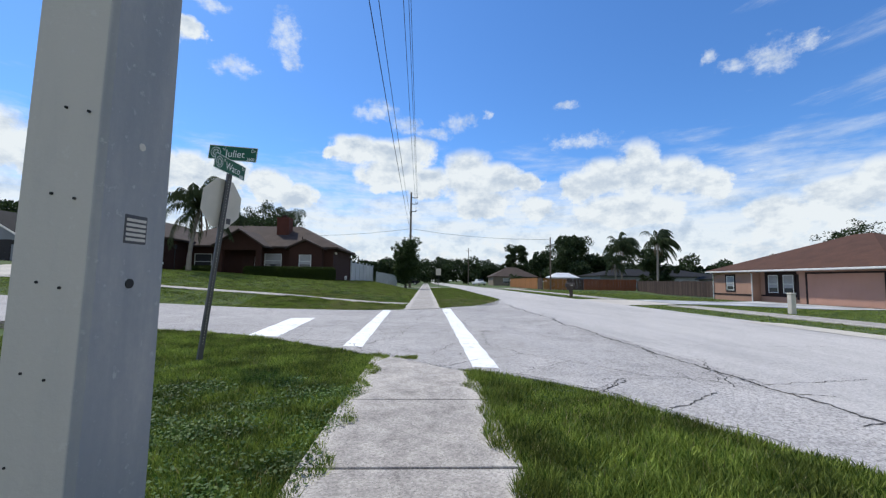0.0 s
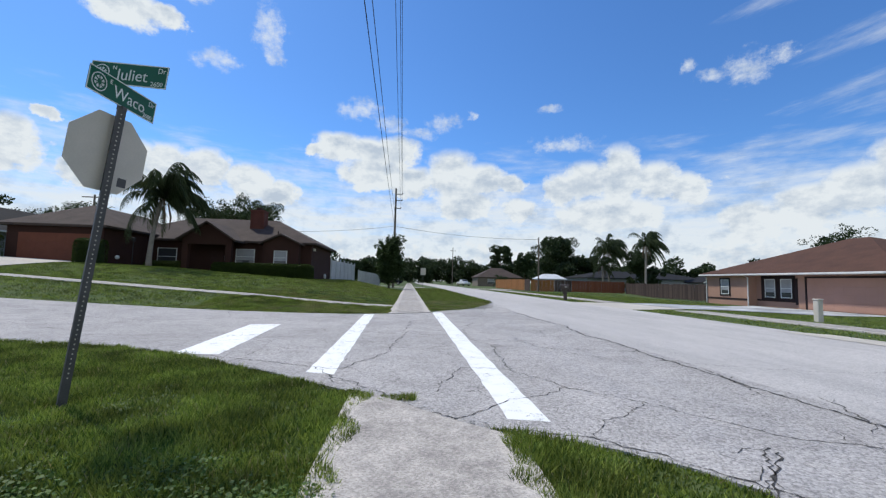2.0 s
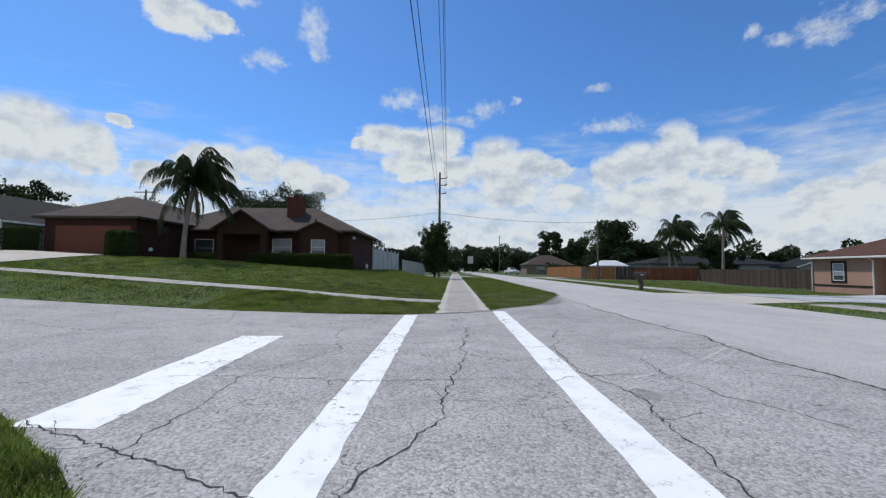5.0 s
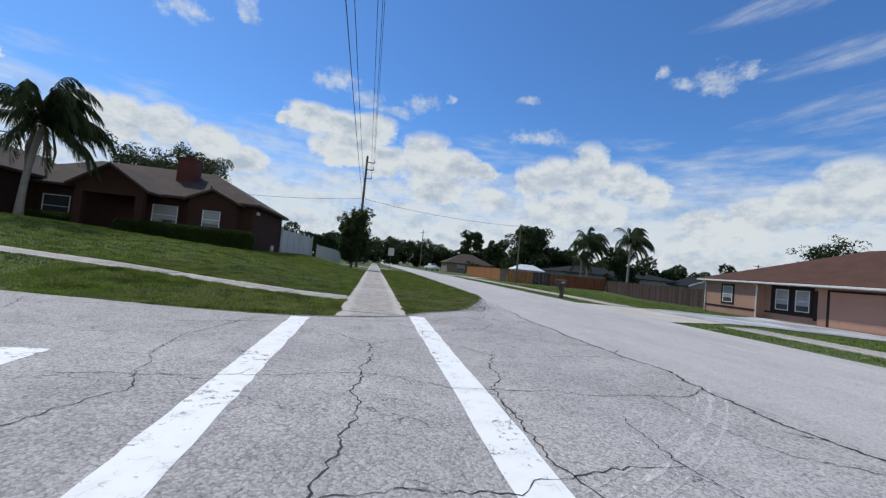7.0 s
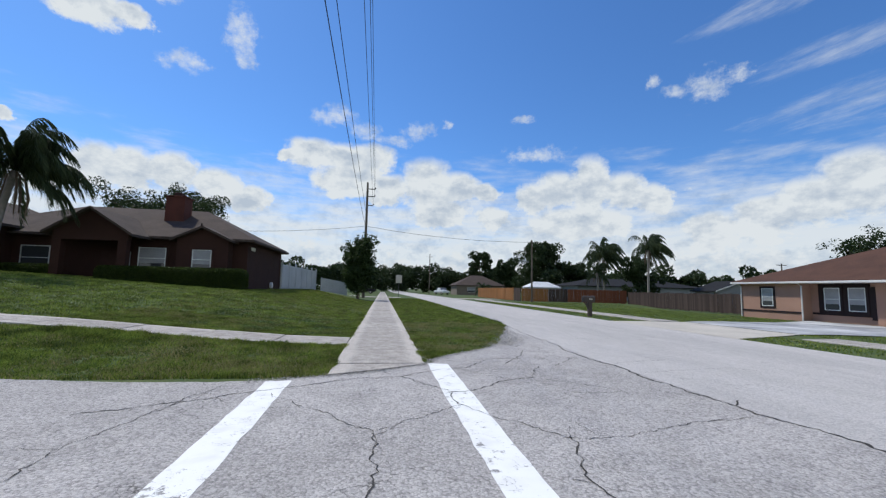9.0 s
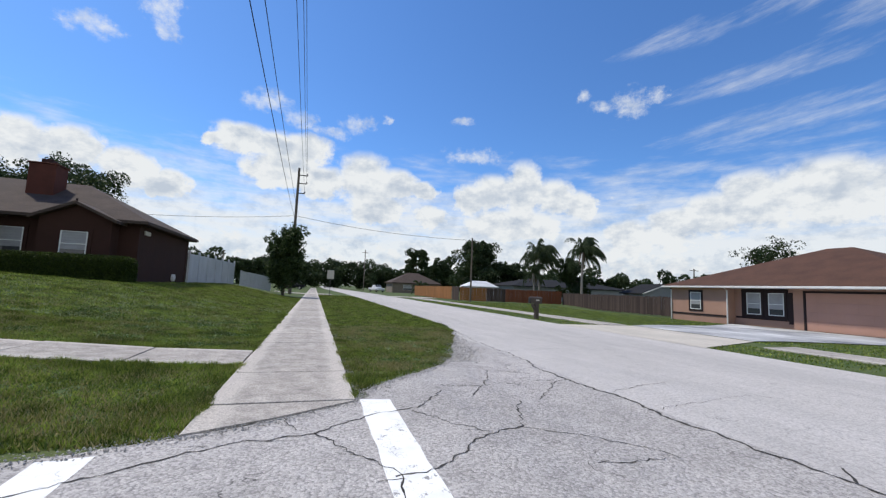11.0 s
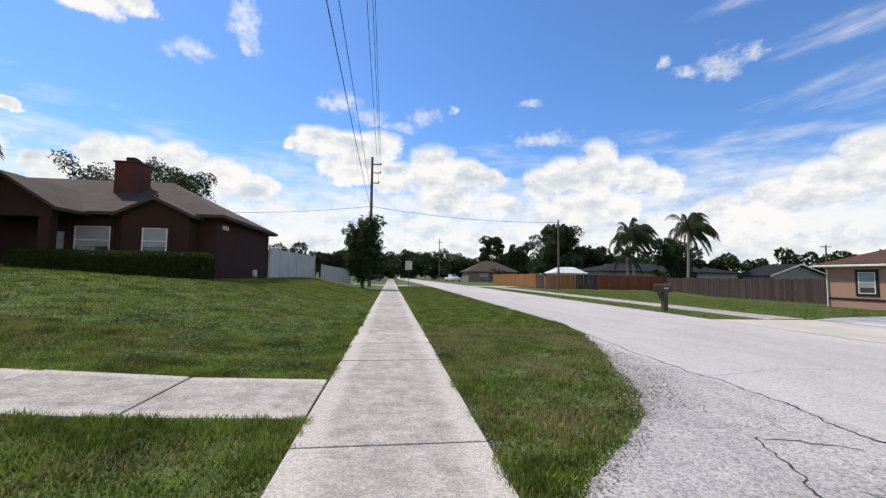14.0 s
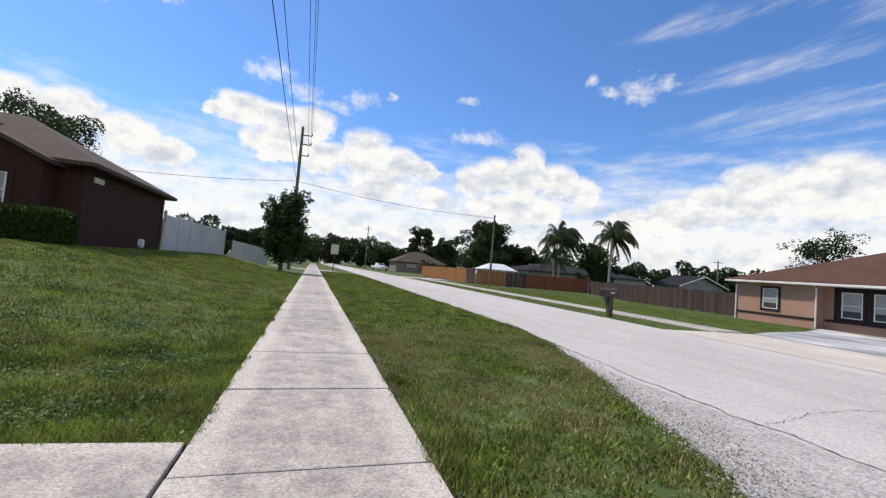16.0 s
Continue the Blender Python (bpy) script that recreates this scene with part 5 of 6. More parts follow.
g0 = height(-11, 36.2)
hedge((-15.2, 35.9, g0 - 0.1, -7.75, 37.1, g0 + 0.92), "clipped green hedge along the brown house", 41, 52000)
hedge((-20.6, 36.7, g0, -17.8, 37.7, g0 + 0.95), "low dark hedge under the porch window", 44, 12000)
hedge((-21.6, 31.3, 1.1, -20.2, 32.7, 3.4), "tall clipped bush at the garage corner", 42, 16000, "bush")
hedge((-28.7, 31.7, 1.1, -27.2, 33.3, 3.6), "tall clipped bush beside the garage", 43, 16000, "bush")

# ---- other houses in the distance ----
def far_house(x0, y0, x1, y1, wall_z, ridge_z, wm, rm, label, along="x"):
    h = thing("house", (0, 0, 0), label, "house")
    part("wall", prism([(x0, y0), (x1, y0), (x1, y1), (x0, y1)], -0.2, wall_z), wm, h)
    part("roof", hip_roof(x0, y0, x1, y1, wall_z + 0.12, ridge_z, 0.5, along), rm, h)
    return h


fh = far_house(20, 122, 33, 132, 2.6, 5.6, M_TAN, M_SHING, "distant bungalow with brown hip roof beyond the cedar fence")
window(fh, 24, 122, 0.8, 2.2, 2.2, "-y", M_WHITE)
window(fh, 29.5, 122, 0.8, 2.2, 1.6, "-y", M_WHITE)
far_house(36, 84, 62, 96, 2.6, 4.3, M_GREY, M_SHINGG, "long low house with dark roof behind the fences")
gh = thing("house", (0, 0, 0), "grey-green gabled house behind the weathered fence", "house")
part("wall", prism([(41, 57.5), (48, 57.5), (48, 61), (41, 61)], -0.4, 2.0), M_GREY, gh)
part("wall", solid([(41, 57.5, 2.0), (48, 57.5, 2.0), (44.5, 57.5, 3.1), (41, 57.7, 2.0), (48, 57.7, 2.0), (44.5, 57.7, 3.1)], [(0, 1, 2), (5, 4, 3), (0, 3, 4, 1), (1, 4, 5, 2), (2, 5, 3, 0)]), M_GREY, gh)
part("roof", gable_roof(41, 57.5, 48, 61, 2.12, 3.3, 0.4), M_SHINGG, gh)
for sx in (-1, 1):
    part("fascia", solid([(44.5 + sx * u, 57.08 - d, 3.16 - u * 0.337 + v) for d in (0.0, 0.04) for u, v in ((0.0, 0.0), (3.9, 0.0), (3.9, 0.14), (0.0, 0.14))], [(0, 1, 2, 3), (7, 6, 5, 4), (0, 4, 5, 1), (1, 5, 6, 2), (2, 6, 7, 3), (3, 7, 4, 0)]), M_GUTTER, gh)
shed = thing("shed", (0, 0, 0), "white metal-roofed shed behind the cedar fence", "shed")
part("wall", prism([(21.0, 69), (25.6, 69), (25.6, 71.4), (21.0, 71.4)], -0.1, 1.95), M_VINYL, shed)
part("roof", hip_roof(21.0, 69, 25.6, 71.4, 2.05, 2.85, 0.2, "x", 0.06), M_ROOFWHITE, shed)

# roadside sign in the distance
rs_ = thing("road_sign", (2.0, 66.0, 0), "white rectangular road sign on a slim post", "road sign")
part("post", tube([(0, 0, -0.1), (0, 0, 3.1)], 0.035, 6), M_STEEL, rs_)
part("plate", box(-0.4, -0.04, 2.1, 0.4, -0.035, 3.15, 0.002), M_ALU, rs_)

# meter pedestal and bins by the peach house
ped = thing("utility_pedestal", (15.9, 18.5, 0), "worn grey utility pedestal in the grass", "pedestal")
part("body", box(-0.11, -0.11, -0.05, 0.11, 0.11, 0.85, 0.03), M_ALU, ped)
part("cap", box(-0.13, -0.13, 0.85, 0.13, 0.13, 0.92, 0.03), M_ALU, ped)


def bin_(x, y, z, material, label):
    t = thing("wheelie_bin", (x, y, z), label, "bin")
    part("body", solid([(-.25, -.28, .08), (.25, -.28, .08), (.25, .28, .08), (-.25, .28, .08), (-.3, -.36, .95), (.3, -.36, .95), (.3, .36, .95), (-.3, .36, .95)],
                       [(3, 2, 1, 0), (4, 5, 6, 7), (0, 1, 5, 4), (1, 2, 6, 5), (2, 3, 7, 6), (3, 0, 4, 7)]), material, t)
    part("lid", box(-.33, -.4, .95, .33, .4, 1.02, 0.02), M_BLACK, t)
    for s in (-.24, .24):
        part("wheel", tube([(s - .03, .3, .1), (s + .03, .3, .1)], 0.1, 12), M_BLACK, t)
    return t


bin_(31.5, 25.4, 0, M_BIN, "green wheeled bin beside the peach garage")
bin_(-32.5, 37.2, height(-32.5, 37.2), M_BIN, "dark green wheeled bin beside the grey house")
bin_(-32.5, 43.2, height(-32.5, 43.2), M_BLACK, "black wheeled bin beside the grey house")

# ---- small things ----
ac = thing("air_conditioner", (36.8, 25.4, -0.28), "dark boxy air conditioner beside the peach house", "air conditioner")
part("casing", box(-0.45, -0.4, 0.05, 0.45, 0.4, 0.85, 0.04), M_BLACK, ac)
for k in range(9):
    part("louvre", box(-0.42, -0.415, 0.15 + k * 0.07, 0.42, -0.402, 0.18 + k * 0.07), M_STEEL, ac)
part("pad", box(-0.55, -0.5, -0.05, 0.55, 0.5, 0.05), M_DRIVE, ac)
broad_tree(31.5, 21.3, -0.3, 4.6, 1.5, "thin sparse sapling on the lawn of the peach house", 61, 500, 0.12, M_LEAFD, 0.3, "sapling", trunk_r=0.05)

reel = thing("wall_disc", (-8.18, 43.8, 1.42), "round white cover at the foot of the brown wall", "wall cover")
part("disc", tube([(-0.12, 0, 0), (0.02, 0, 0)], 0.22, 20), M_GUTTER, reel)
part("rim", tube([(0.02, 0, 0), (0.05, 0, 0)], [0.15, 0.13], 20), M_GUTTER, reel)

globe = thing("garden_light", (-20.2, 33.4, height(-20.2, 33.4)), "small white garden globe light on a stake", "garden light")
bg = bmesh.new()
bmesh.ops.create_uvsphere(bg, u_segments=16, v_segments=10, radius=0.14, matrix=Matrix.Translation((0, 0, 0.5)))
part("globe", bg, M_WHITE, globe, smooth=True)
part("stake", tube([(0, 0, -0.1), (0, 0, 0.38)], 0.02, 6), M_BLACK, globe)

lamp = thing("lamp_post", (-19.6, 34.0, height(-19.6, 34.0)), "slim dark garden lamp post beside the palm", "lamp post")
part("post", tube([(0, 0, -0.1), (0, 0, 1.7)], 0.035, 8), M_BLACK, lamp)
part("lantern", box(-0.1, -0.1, 1.7, 0.1, 0.1, 2.0, 0.03), M_BLACK, lamp)

r_ = random.Random(77)
pile = thing("brush_pile", (-9.6, 11.0, 0), "heap of dry cut branches at the kerb", "brush pile")
for k in range(46):
    a, l_ = r_.uniform(-0.5, 0.5) + (math.pi if k % 2 else 0), r_.uniform(0.5, 1.1)
    x_, y_ = r_.uniform(-0.7, 0.7), r_.uniform(-0.3, 0.3)
    part("branch", tube([(x_, y_, r_.uniform(0.02, 0.25)), (x_ + math.cos(a) * l_ * 0.5, y_ + math.sin(a) * l_ * 0.5, r_.uniform(0.1, 0.25)), (x_ + math.cos(a) * l_, y_ + math.sin(a) * l_, r_.uniform(0.03, 0.28))], [0.012, 0.009, 0.003], 5), M_PTRUNK, pile)

# fittings on the near concrete pole: number plate, bolt hole, small holes
tag_ = part("number_plate", box(0.170, -0.06, 1.42, 0.196, 0.06, 1.55, 0.003), M_STEEL, near_pole, "small dark metal number plate with pale lines")
tl = bmesh.new()
for k in range(5):
    box(0.196, -0.052, 1.432 + k * 0.022, 0.1975, 0.052, 1.445 + k * 0.022, 0, tl)
part("writing", tl, M_ALU, tag_)
part("bolt_hole", tube([(0.168, -0.01, 1.24), (0.197, -0.01, 1.24)], 0.022, 14), M_BLACK, near_pole, "dark open bolt hole")
part("bolt", tube([(0.16, 0.0, 1.87), (0.194, 0.0, 1.87)], 0.018, 10), M_ALU, near_pole)
for k in range(9):
    part("small_hole", tube([(-0.1 + 0.027 * k, -0.17, 0.5 + (k * 0.37) % 1.5), (-0.1 + 0.027 * k, -0.2005, 0.5 + (k * 0.37) % 1.5)], 0.006, 8), M_BLACK, near_pole)


def pickup(x, y, rz, material, label):
    t = thing("pickup_truck", (x, y, 0.05), label, "pickup truck", rz=rz)
    part("body", box(-0.95, -2.6, 0.45, 0.95, 2.6, 1.05, 0.12), material, t)
    part("cab", solid([(-0.88, -1.2, 1.04), (0.88, -1.2, 1.04), (0.88, 0.9, 1.04), (-0.88, 0.9, 1.04), (-0.75, -0.6, 1.75), (0.75, -0.6, 1.75), (0.75, 0.7, 1.75), (-0.75, 0.7, 1.75)],
                      [(3, 2, 1, 0), (4, 5, 6, 7), (0, 1, 5, 4), (1, 2, 6, 5), (2, 3, 7, 6), (3, 0, 4, 7)]), material, t)
    part("windscreen", solid([(-0.76, -1.08, 1.12), (0.76, -1.08, 1.12), (0.68, -0.68, 1.68), (-0.68, -0.68, 1.68), (-0.76, -1.1, 1.13), (0.76, -1.1, 1.13), (0.68, -0.7, 1.69), (-0.68, -0.7, 1.69)],
                             [(3, 2, 1, 0), (4, 5, 6, 7), (0, 1, 5, 4), (1, 2, 6, 5), (2, 3, 7, 6), (3, 0, 4, 7)]), M_GLASS, t)
    for sx in (-0.85, 0.85):
        for sy in (-1.65, 1.65):
            wh = part("wheel", tube([(sx - 0.11, sy, 0.36), (sx + 0.11, sy, 0.36)], 0.37, 18), M_BLACK, t)
            part("rim", tube([(sx - 0.12, sy, 0.36), (sx + 0.12, sy, 0.36)], 0.2, 12), M_ALU, wh)
    return t


pickup(15.2, 118, 20, M_ROOFWHITE, "white pickup truck parked by a distant house")
pickup(-4.5, 112, 85, M_SHINGG, "dark grey pickup truck parked in a distant drive")

# ---- grass blades ----
def inside(poly, X, Y):
    """Which points lie in a plan outline."""
    c = np.zeros(len(X), bool)
    n = len(poly)
    for i in range(n):
        (x1, y1), (x2, y2) = poly[i], poly[(i + 1) % n]
        if y1 == y2:
            continue
        hit = ((y1 > Y) != (y2 > Y)) & (X < (x2 - x1) * (Y - y1) / (y2 - y1) + x1)
        c ^= hit
    return c


PAVED = [lane_outline, side_outline, [(-5.4, 18.78), (-300, 18.78), (-300, 11.8), (-10, 11.8), (-7.6, 11.55), (-5.4, 11.2)], [(-0.6 + 0.06 * math.sin(k * 1.9) + 0.05 * math.sin(k * 4.3), k * 0.3 - 6) for k in range(48)] + [(0.3, 7.6), (0.66, 7.0)] + [(0.63 + 0.06 * math.sin(k * 2.3) + 0.05 * math.sin(k * 5.1), 6.9 - k * 0.3) for k in range(43)], [(-0.85 + 0.03 * math.sin(k * 2.1) + 0.025 * math.sin(k * 5.3), 18.5 + k * 0.3) for k in range(300)] + [(0.73 + 0.03 * math.sin(k * 1.7) + 0.025 * math.sin(k * 4.9), 108.2 - k * 0.3) for k in range(300)],
         [(-60, 22.13), (-0.7, 22.13), (-0.7, 23.57), (-60, 23.57)], [(13.6, -50), (15.0, -50), (15.0, 120), (13.6, 120)], [(11.2, 31.2), (11.2, 23.8), (15.2, 25.2), (30.3, 26.6), (30.3, 37.5), (15.2, 31)],
         [(-29, 18.6), (-22.5, 18.6), (-21.2, 33.1), (-26.4, 33.1)]]
height_v = np.vectorize(height)


def lattice(X, Y, size, seed):
    """Smooth random values over the plan."""
    r = np.random.RandomState(seed)
    G = r.uniform(-1, 1, (128, 128))
    u, v = X / size + 500, Y / size + 500
    i, j = np.floor(u).astype(int), np.floor(v).astype(int)
    a, b_ = u - i, v - j
    a, b_ = a * a * (3 - 2 * a), b_ * b_ * (3 - 2 * b_)
    g = lambda p, q: G[(i + p) % 128, (j + q) % 128]
    return (g(0, 0) * (1 - a) + g(1, 0) * a) * (1 - b_) + (g(0, 1) * (1 - a) + g(1, 1) * a) * b_


def grass(name, x0, y0, x1, y1, density, tall, seed, label, width=0.006, bare=0.0, anywhere=False, fade=None, straw=0.10):
    r = np.random.RandomState(seed)
    n = int((x1 - x0) * (y1 - y0) * density)
    X, Y = r.uniform(x0, x1, n), r.uniform(y0, y1, n)
    clump = 0.45 * lattice(X, Y, 0.9, 5) + 0.4 * lattice(X, Y, 0.28, 6) + 0.35 * lattice(X, Y, 0.11, 7)
    keep = r.uniform(0, 1, n) < 0.82 + 0.4 * clump - bare * np.clip(lattice(X, Y, 0.24, 8) * 3 - 0.5, 0, 2)
    if fade:
        keep &= r.uniform(0, 1, n) < 1 - np.abs((X, Y)[fade[0]] - fade[1]) / fade[2] + 0.35 * clump
    for poly in [] if anywhere else PAVED:
        keep &= ~inside(poly, X, Y)
    X, Y, clump = X[keep], Y[keep], clump[keep]
    n = len(X)
    Z = height_v(X, Y)
    H = tall * (0.75 + 0.6 * clump) * r.uniform(0.5, 1.35, n)
    A, B = r.uniform(0, 2 * np.pi, n), r.uniform(0, 2 * np.pi, n)
    lean = H * r.uniform(0.1, 0.95, n)
    w = width * r.uniform(0.7, 1.5, n)
    V = np.empty((n, 3, 3), np.float32)
    V[:, 0] = np.stack([X - np.cos(A) * w, Y - np.sin(A) * w, Z], 1)
    V[:, 1] = np.stack([X + np.cos(A) * w, Y + np.sin(A) * w, Z], 1)
    V[:, 2] = np.stack([X + np.cos(B) * lean, Y + np.sin(B) * lean, Z + H], 1)
    me = bpy.data.meshes.new(name)
    me.vertices.add(n * 3)
    me.vertices.foreach_set("co", V.reshape(-1))
    me.loops.add(n * 3)
    me.loops.foreach_set("vertex_index", np.arange(n * 3, dtype=np.int32))
    me.polygons.add(n)
    me.polygons.foreach_set("loop_start", np.arange(0, n * 3, 3, dtype=np.int32))
    me.polygons.foreach_set("loop_total", np.full(n, 3, np.int32))
    me.update(calc_edges=True)
    me.materials.append(M_BLADE)
    me.materials.append(M_DRY)
    dry = r.uniform(0, 1, n) < np.clip(straw * (1 + 1.6 * lattice(X, Y, 1.3, 9) + 1.3 * lattice(X, Y, 0.4, 10)) + 0.1 * bare, 0.015, 0.9)
    me.polygons.foreach_set("material_index", dry.astype(np.int32))
    return tagged(new(name, me), label, "grass", kind="stuff")


grass("grass", -8, 1.2, -0.5, 11.5, 5200, 0.075, 1, "long green grass at the near corner", straw=0.03)
grass("grass", 0.5, 0.5, 4.6, 7.2, 6000, 0.075, 2, "long green grass between the pavement and the road", straw=0.03)
grass("grass", -8, 18.7, -0.7, 27, 4200, 0.06, 3, "green lawn grass beside the far pavement", 0.008, 0.1, straw=0.2)
grass("grass", 0.7, 19.2, 5.3, 29, 4200, 0.06, 4, "patchy verge grass between pavement and road", 0.008, 0.35, straw=0.38)
grass("grass", -22, 18.7, -8, 38, 700, 0.06, 5, "lawn grass before the brown house", 0.012, straw=0.03)
grass("grass", -8, 27, -0.7, 56, 1000, 0.055, 6, "lawn grass along the far pavement", 0.011, straw=0.12)
grass("grass", 0.7, 29, 5.3, 70, 900, 0.06, 7, "verge grass along the road", 0.014)
grass("grass", 11.2, 8, 30, 62, 190, 0.05, 8, "lawn grass across the road", 0.014, straw=0.03)


grass("grass", -0.42, 7.98, -0.05, 8.2, 9000, 0.07, 17, "small tuft growing in the crack at the pavement end", anywhere=True)
grass("grass", 0.74, 19.85, 0.92, 20.3, 7000, 0.04, 18, "tufts at the tip of the verge", anywhere=True)

# lush edges along the pavements and the kerbless road
grass("grass", -1.2, 1.2, -0.5, 8.6, 7000, 0.08, 11, "lush tufts spilling over the near pavement", fade=(0, -0.58, 0.4), straw=0.03)
grass("grass", 0.5, 0.5, 1.2, 7.2, 7000, 0.09, 12, "lush tufts spilling over the near pavement", fade=(0, 0.58, 0.4), straw=0.03)
grass("grass", -1.5, 19.0, -0.82, 34, 5000, 0.085, 13, "lush tufts along the far pavement", fade=(0, -0.84, 0.6))
grass("grass", 0.72, 19.8, 1.3, 34, 5000, 0.07, 14, "lush tufts along the far pavement", fade=(0, 0.72, 0.5))
grass("grass", -7, 23.57, -0.73, 24.2, 5000, 0.085, 15, "lush tufts along the side pavement", fade=(1, 23.57, 0.6))
grass("grass", -7, 21.6, -0.73, 22.13, 9000, 0.10, 16, "lush tufts along the side pavement", fade=(1, 22.13, 0.5))


def weeds(name, x0, y0, x1, y1, count, seed, label):
    """Low broad-leaved weeds in patches."""
    r = np.random.RandomState(seed)
    C = np.stack([r.uniform(x0, x1, 60), r.uniform(y0, y1, 60)], 1)
    P = C[r.randint(0, 60, count)] + r.normal(size=(count, 2)) * 0.16
    keep = np.ones(count, bool)
    for poly in PAVED:
        keep &= ~inside(poly, P[:, 0], P[:, 1])
    P = P[keep]
    Z = height_v(P[:, 0], P[:, 1]) + r.uniform(0.02, 0.07, len(P))
    ob = leaf_mesh(name, np.column_stack([P, Z]), 0.015, M_WEED, None, seed, 0.8, 0.35)
    return tagged(ob, label, "weeds", kind="stuff")


weeds("weeds", -3, 1.8, -0.5, 6.5, 26000, 51, "low clover-like weeds among the near grass")
weeds("weeds", -6, 23.6, -0.85, 29, 11000, 52, "low broad-leaved weeds at the lawn edge")
weeds("weeds", 0.75, 20, 4.3, 29, 6000, 53, "low broad-leaved weeds in the verge")

# ---- gravel along the broken road edge ----
def gravel(name, line_, spread, count, seed, label, size=0.009, drift=0.0):
    """Loose stones scattered along a line on the ground."""
    r = np.random.RandomState(seed)
    L = np.array(line_, float)
    k = r.randint(0, len(L) - 1, count)
    t = r.uniform(0, 1, count)[:, None]
    d = L[k + 1] - L[k]
    nrm = np.stack([-d[:, 1], d[:, 0]], 1) / (np.linalg.norm(d, axis=1)[:, None] + 1e-6)
    P = L[k] + d * t + nrm * (drift + r.normal(size=count) * spread)[:, None]
    s_ = size * r.uniform(0.4, 1.6, count) ** 1.3
    base = np.array([(1, 0, 0), (0, 1, 0), (-1, 0, 0), (0, -1, 0), (0, 0, 0.8), (0, 0, -0.6)], float)
    faces = np.array([(0, 1, 4), (1, 2, 4), (2, 3, 4), (3, 0, 4), (1, 0, 5), (2, 1, 5), (3, 2, 5), (0, 3, 5)])
    V = base[None] * s_[:, None, None] * r.uniform(0.6, 1.3, (count, 6, 1))
    a = r.uniform(0, 6.28, count)
    c, sn = np.cos(a)[:, None], np.sin(a)[:, None]
    X, Y = V[:, :, 0] * c - V[:, :, 1] * sn, V[:, :, 0] * sn + V[:, :, 1] * c
    V = np.stack([X + P[:, :1], Y + P[:, 1:], V[:, :, 2] + 0.024 + 0.3 * s_[:, None]], 2).reshape(-1, 3)
    F = (faces[None] + 6 * np.arange(count)[:, None, None]).reshape(-1, 3)
    me = bpy.data.meshes.new(name)
    me.from_pydata(V.tolist(), [], F.tolist())
    me.materials.append(M_STONE)
    return tagged(new(name, me), label, "gravel", kind="stuff")


EDGE = [(x, y) for x, y in west_edge if y < 60][:-1] + FAR_CORNER
gravel("gravel", EDGE[:-14], 0.07, 5000, 71, "loose grey gravel along the crumbling road edge", 0.007, 0.02)
gravel("gravel", [(4.0, 26.5), (3.6, 24.4), (3.2, 23.2), (2.7, 22.3)], 0.2, 2500, 72, "loose gravel spread over the worn corner", 0.007, 0.25)
gravel("gravel", NEAR_CORNER, 0.05, 1500, 73, "loose grit along the near road edge", 0.005, 0.02)
gravel("gravel", [(0.79, 19.8), (0.8, 24), (0.8, 30)], 0.035, 1800, 74, "grit along the pavement edge", 0.006)

# ---- cracks in the road ----
def crack(points, width, seed, bm, wander=0.10, depth_=1):
    """A jagged open crack with short side spurs."""
    r = random.Random(seed)
    spurs = []
    pts = []
    for (ax, ay), (bx, by) in zip(points, points[1:]):
        n = max(2, int(math.hypot(bx - ax, by - ay) / 0.055))
        for k in range(n):
            t = k / n
            pts.append((ax + (bx - ax) * t, ay + (by - ay) * t))
    pts.append(points[-1])
    off, prev = 0.0, None
    for k, (px, py) in enumerate(pts):
        off = off * 0.86 + r.choice((-1, 1)) * r.uniform(0.1, 1) * wander * 0.3
        q = pts[min(k + 1, len(pts) - 1)]
        o = pts[max(k - 1, 0)]
        dx, dy = q[0] - o[0], q[1] - o[1]
        L = math.hypot(dx, dy) or 1
        nx, ny = -dy / L, dx / L
        w = width * r.uniform(0.15, 0.8)
        jag = off + r.uniform(-0.014, 0.014)
        c = (px + nx * jag, py + ny * jag)
        if depth_ and r.random() < 0.045:
            a_, reach = r.uniform(0, 2 * math.pi), r.uniform(0.12, 0.5)
            spurs.append([c, (c[0] + math.cos(a_) * reach, c[1] + math.sin(a_) * reach)])
        pair = (bm.verts.new((c[0] - nx * w, c[1] - ny * w, 0.0245 + (height(px, 14) if px < -5.5 else 0))), bm.verts.new((c[0] + nx * w, c[1] + ny * w, 0.0245 + (height(px, 14) if px < -5.5 else 0))))
        if prev:
            bm.faces.new((prev[0], prev[1], pair[1], pair[0]))
        prev = pair
    for k, spur in enumerate(spurs):
        if not (-1.0 < spur[1][0] < 0.75 and spur[1][1] < 7.5) and spur[1][1] < 19.0:
            crack(spur, width * 0.5, seed + 7 * k + 3, bm, 0.06, 0)


cb = bmesh.new()


def split(*points, w=0.009):
    crack(points, w, len(cb.verts), cb)


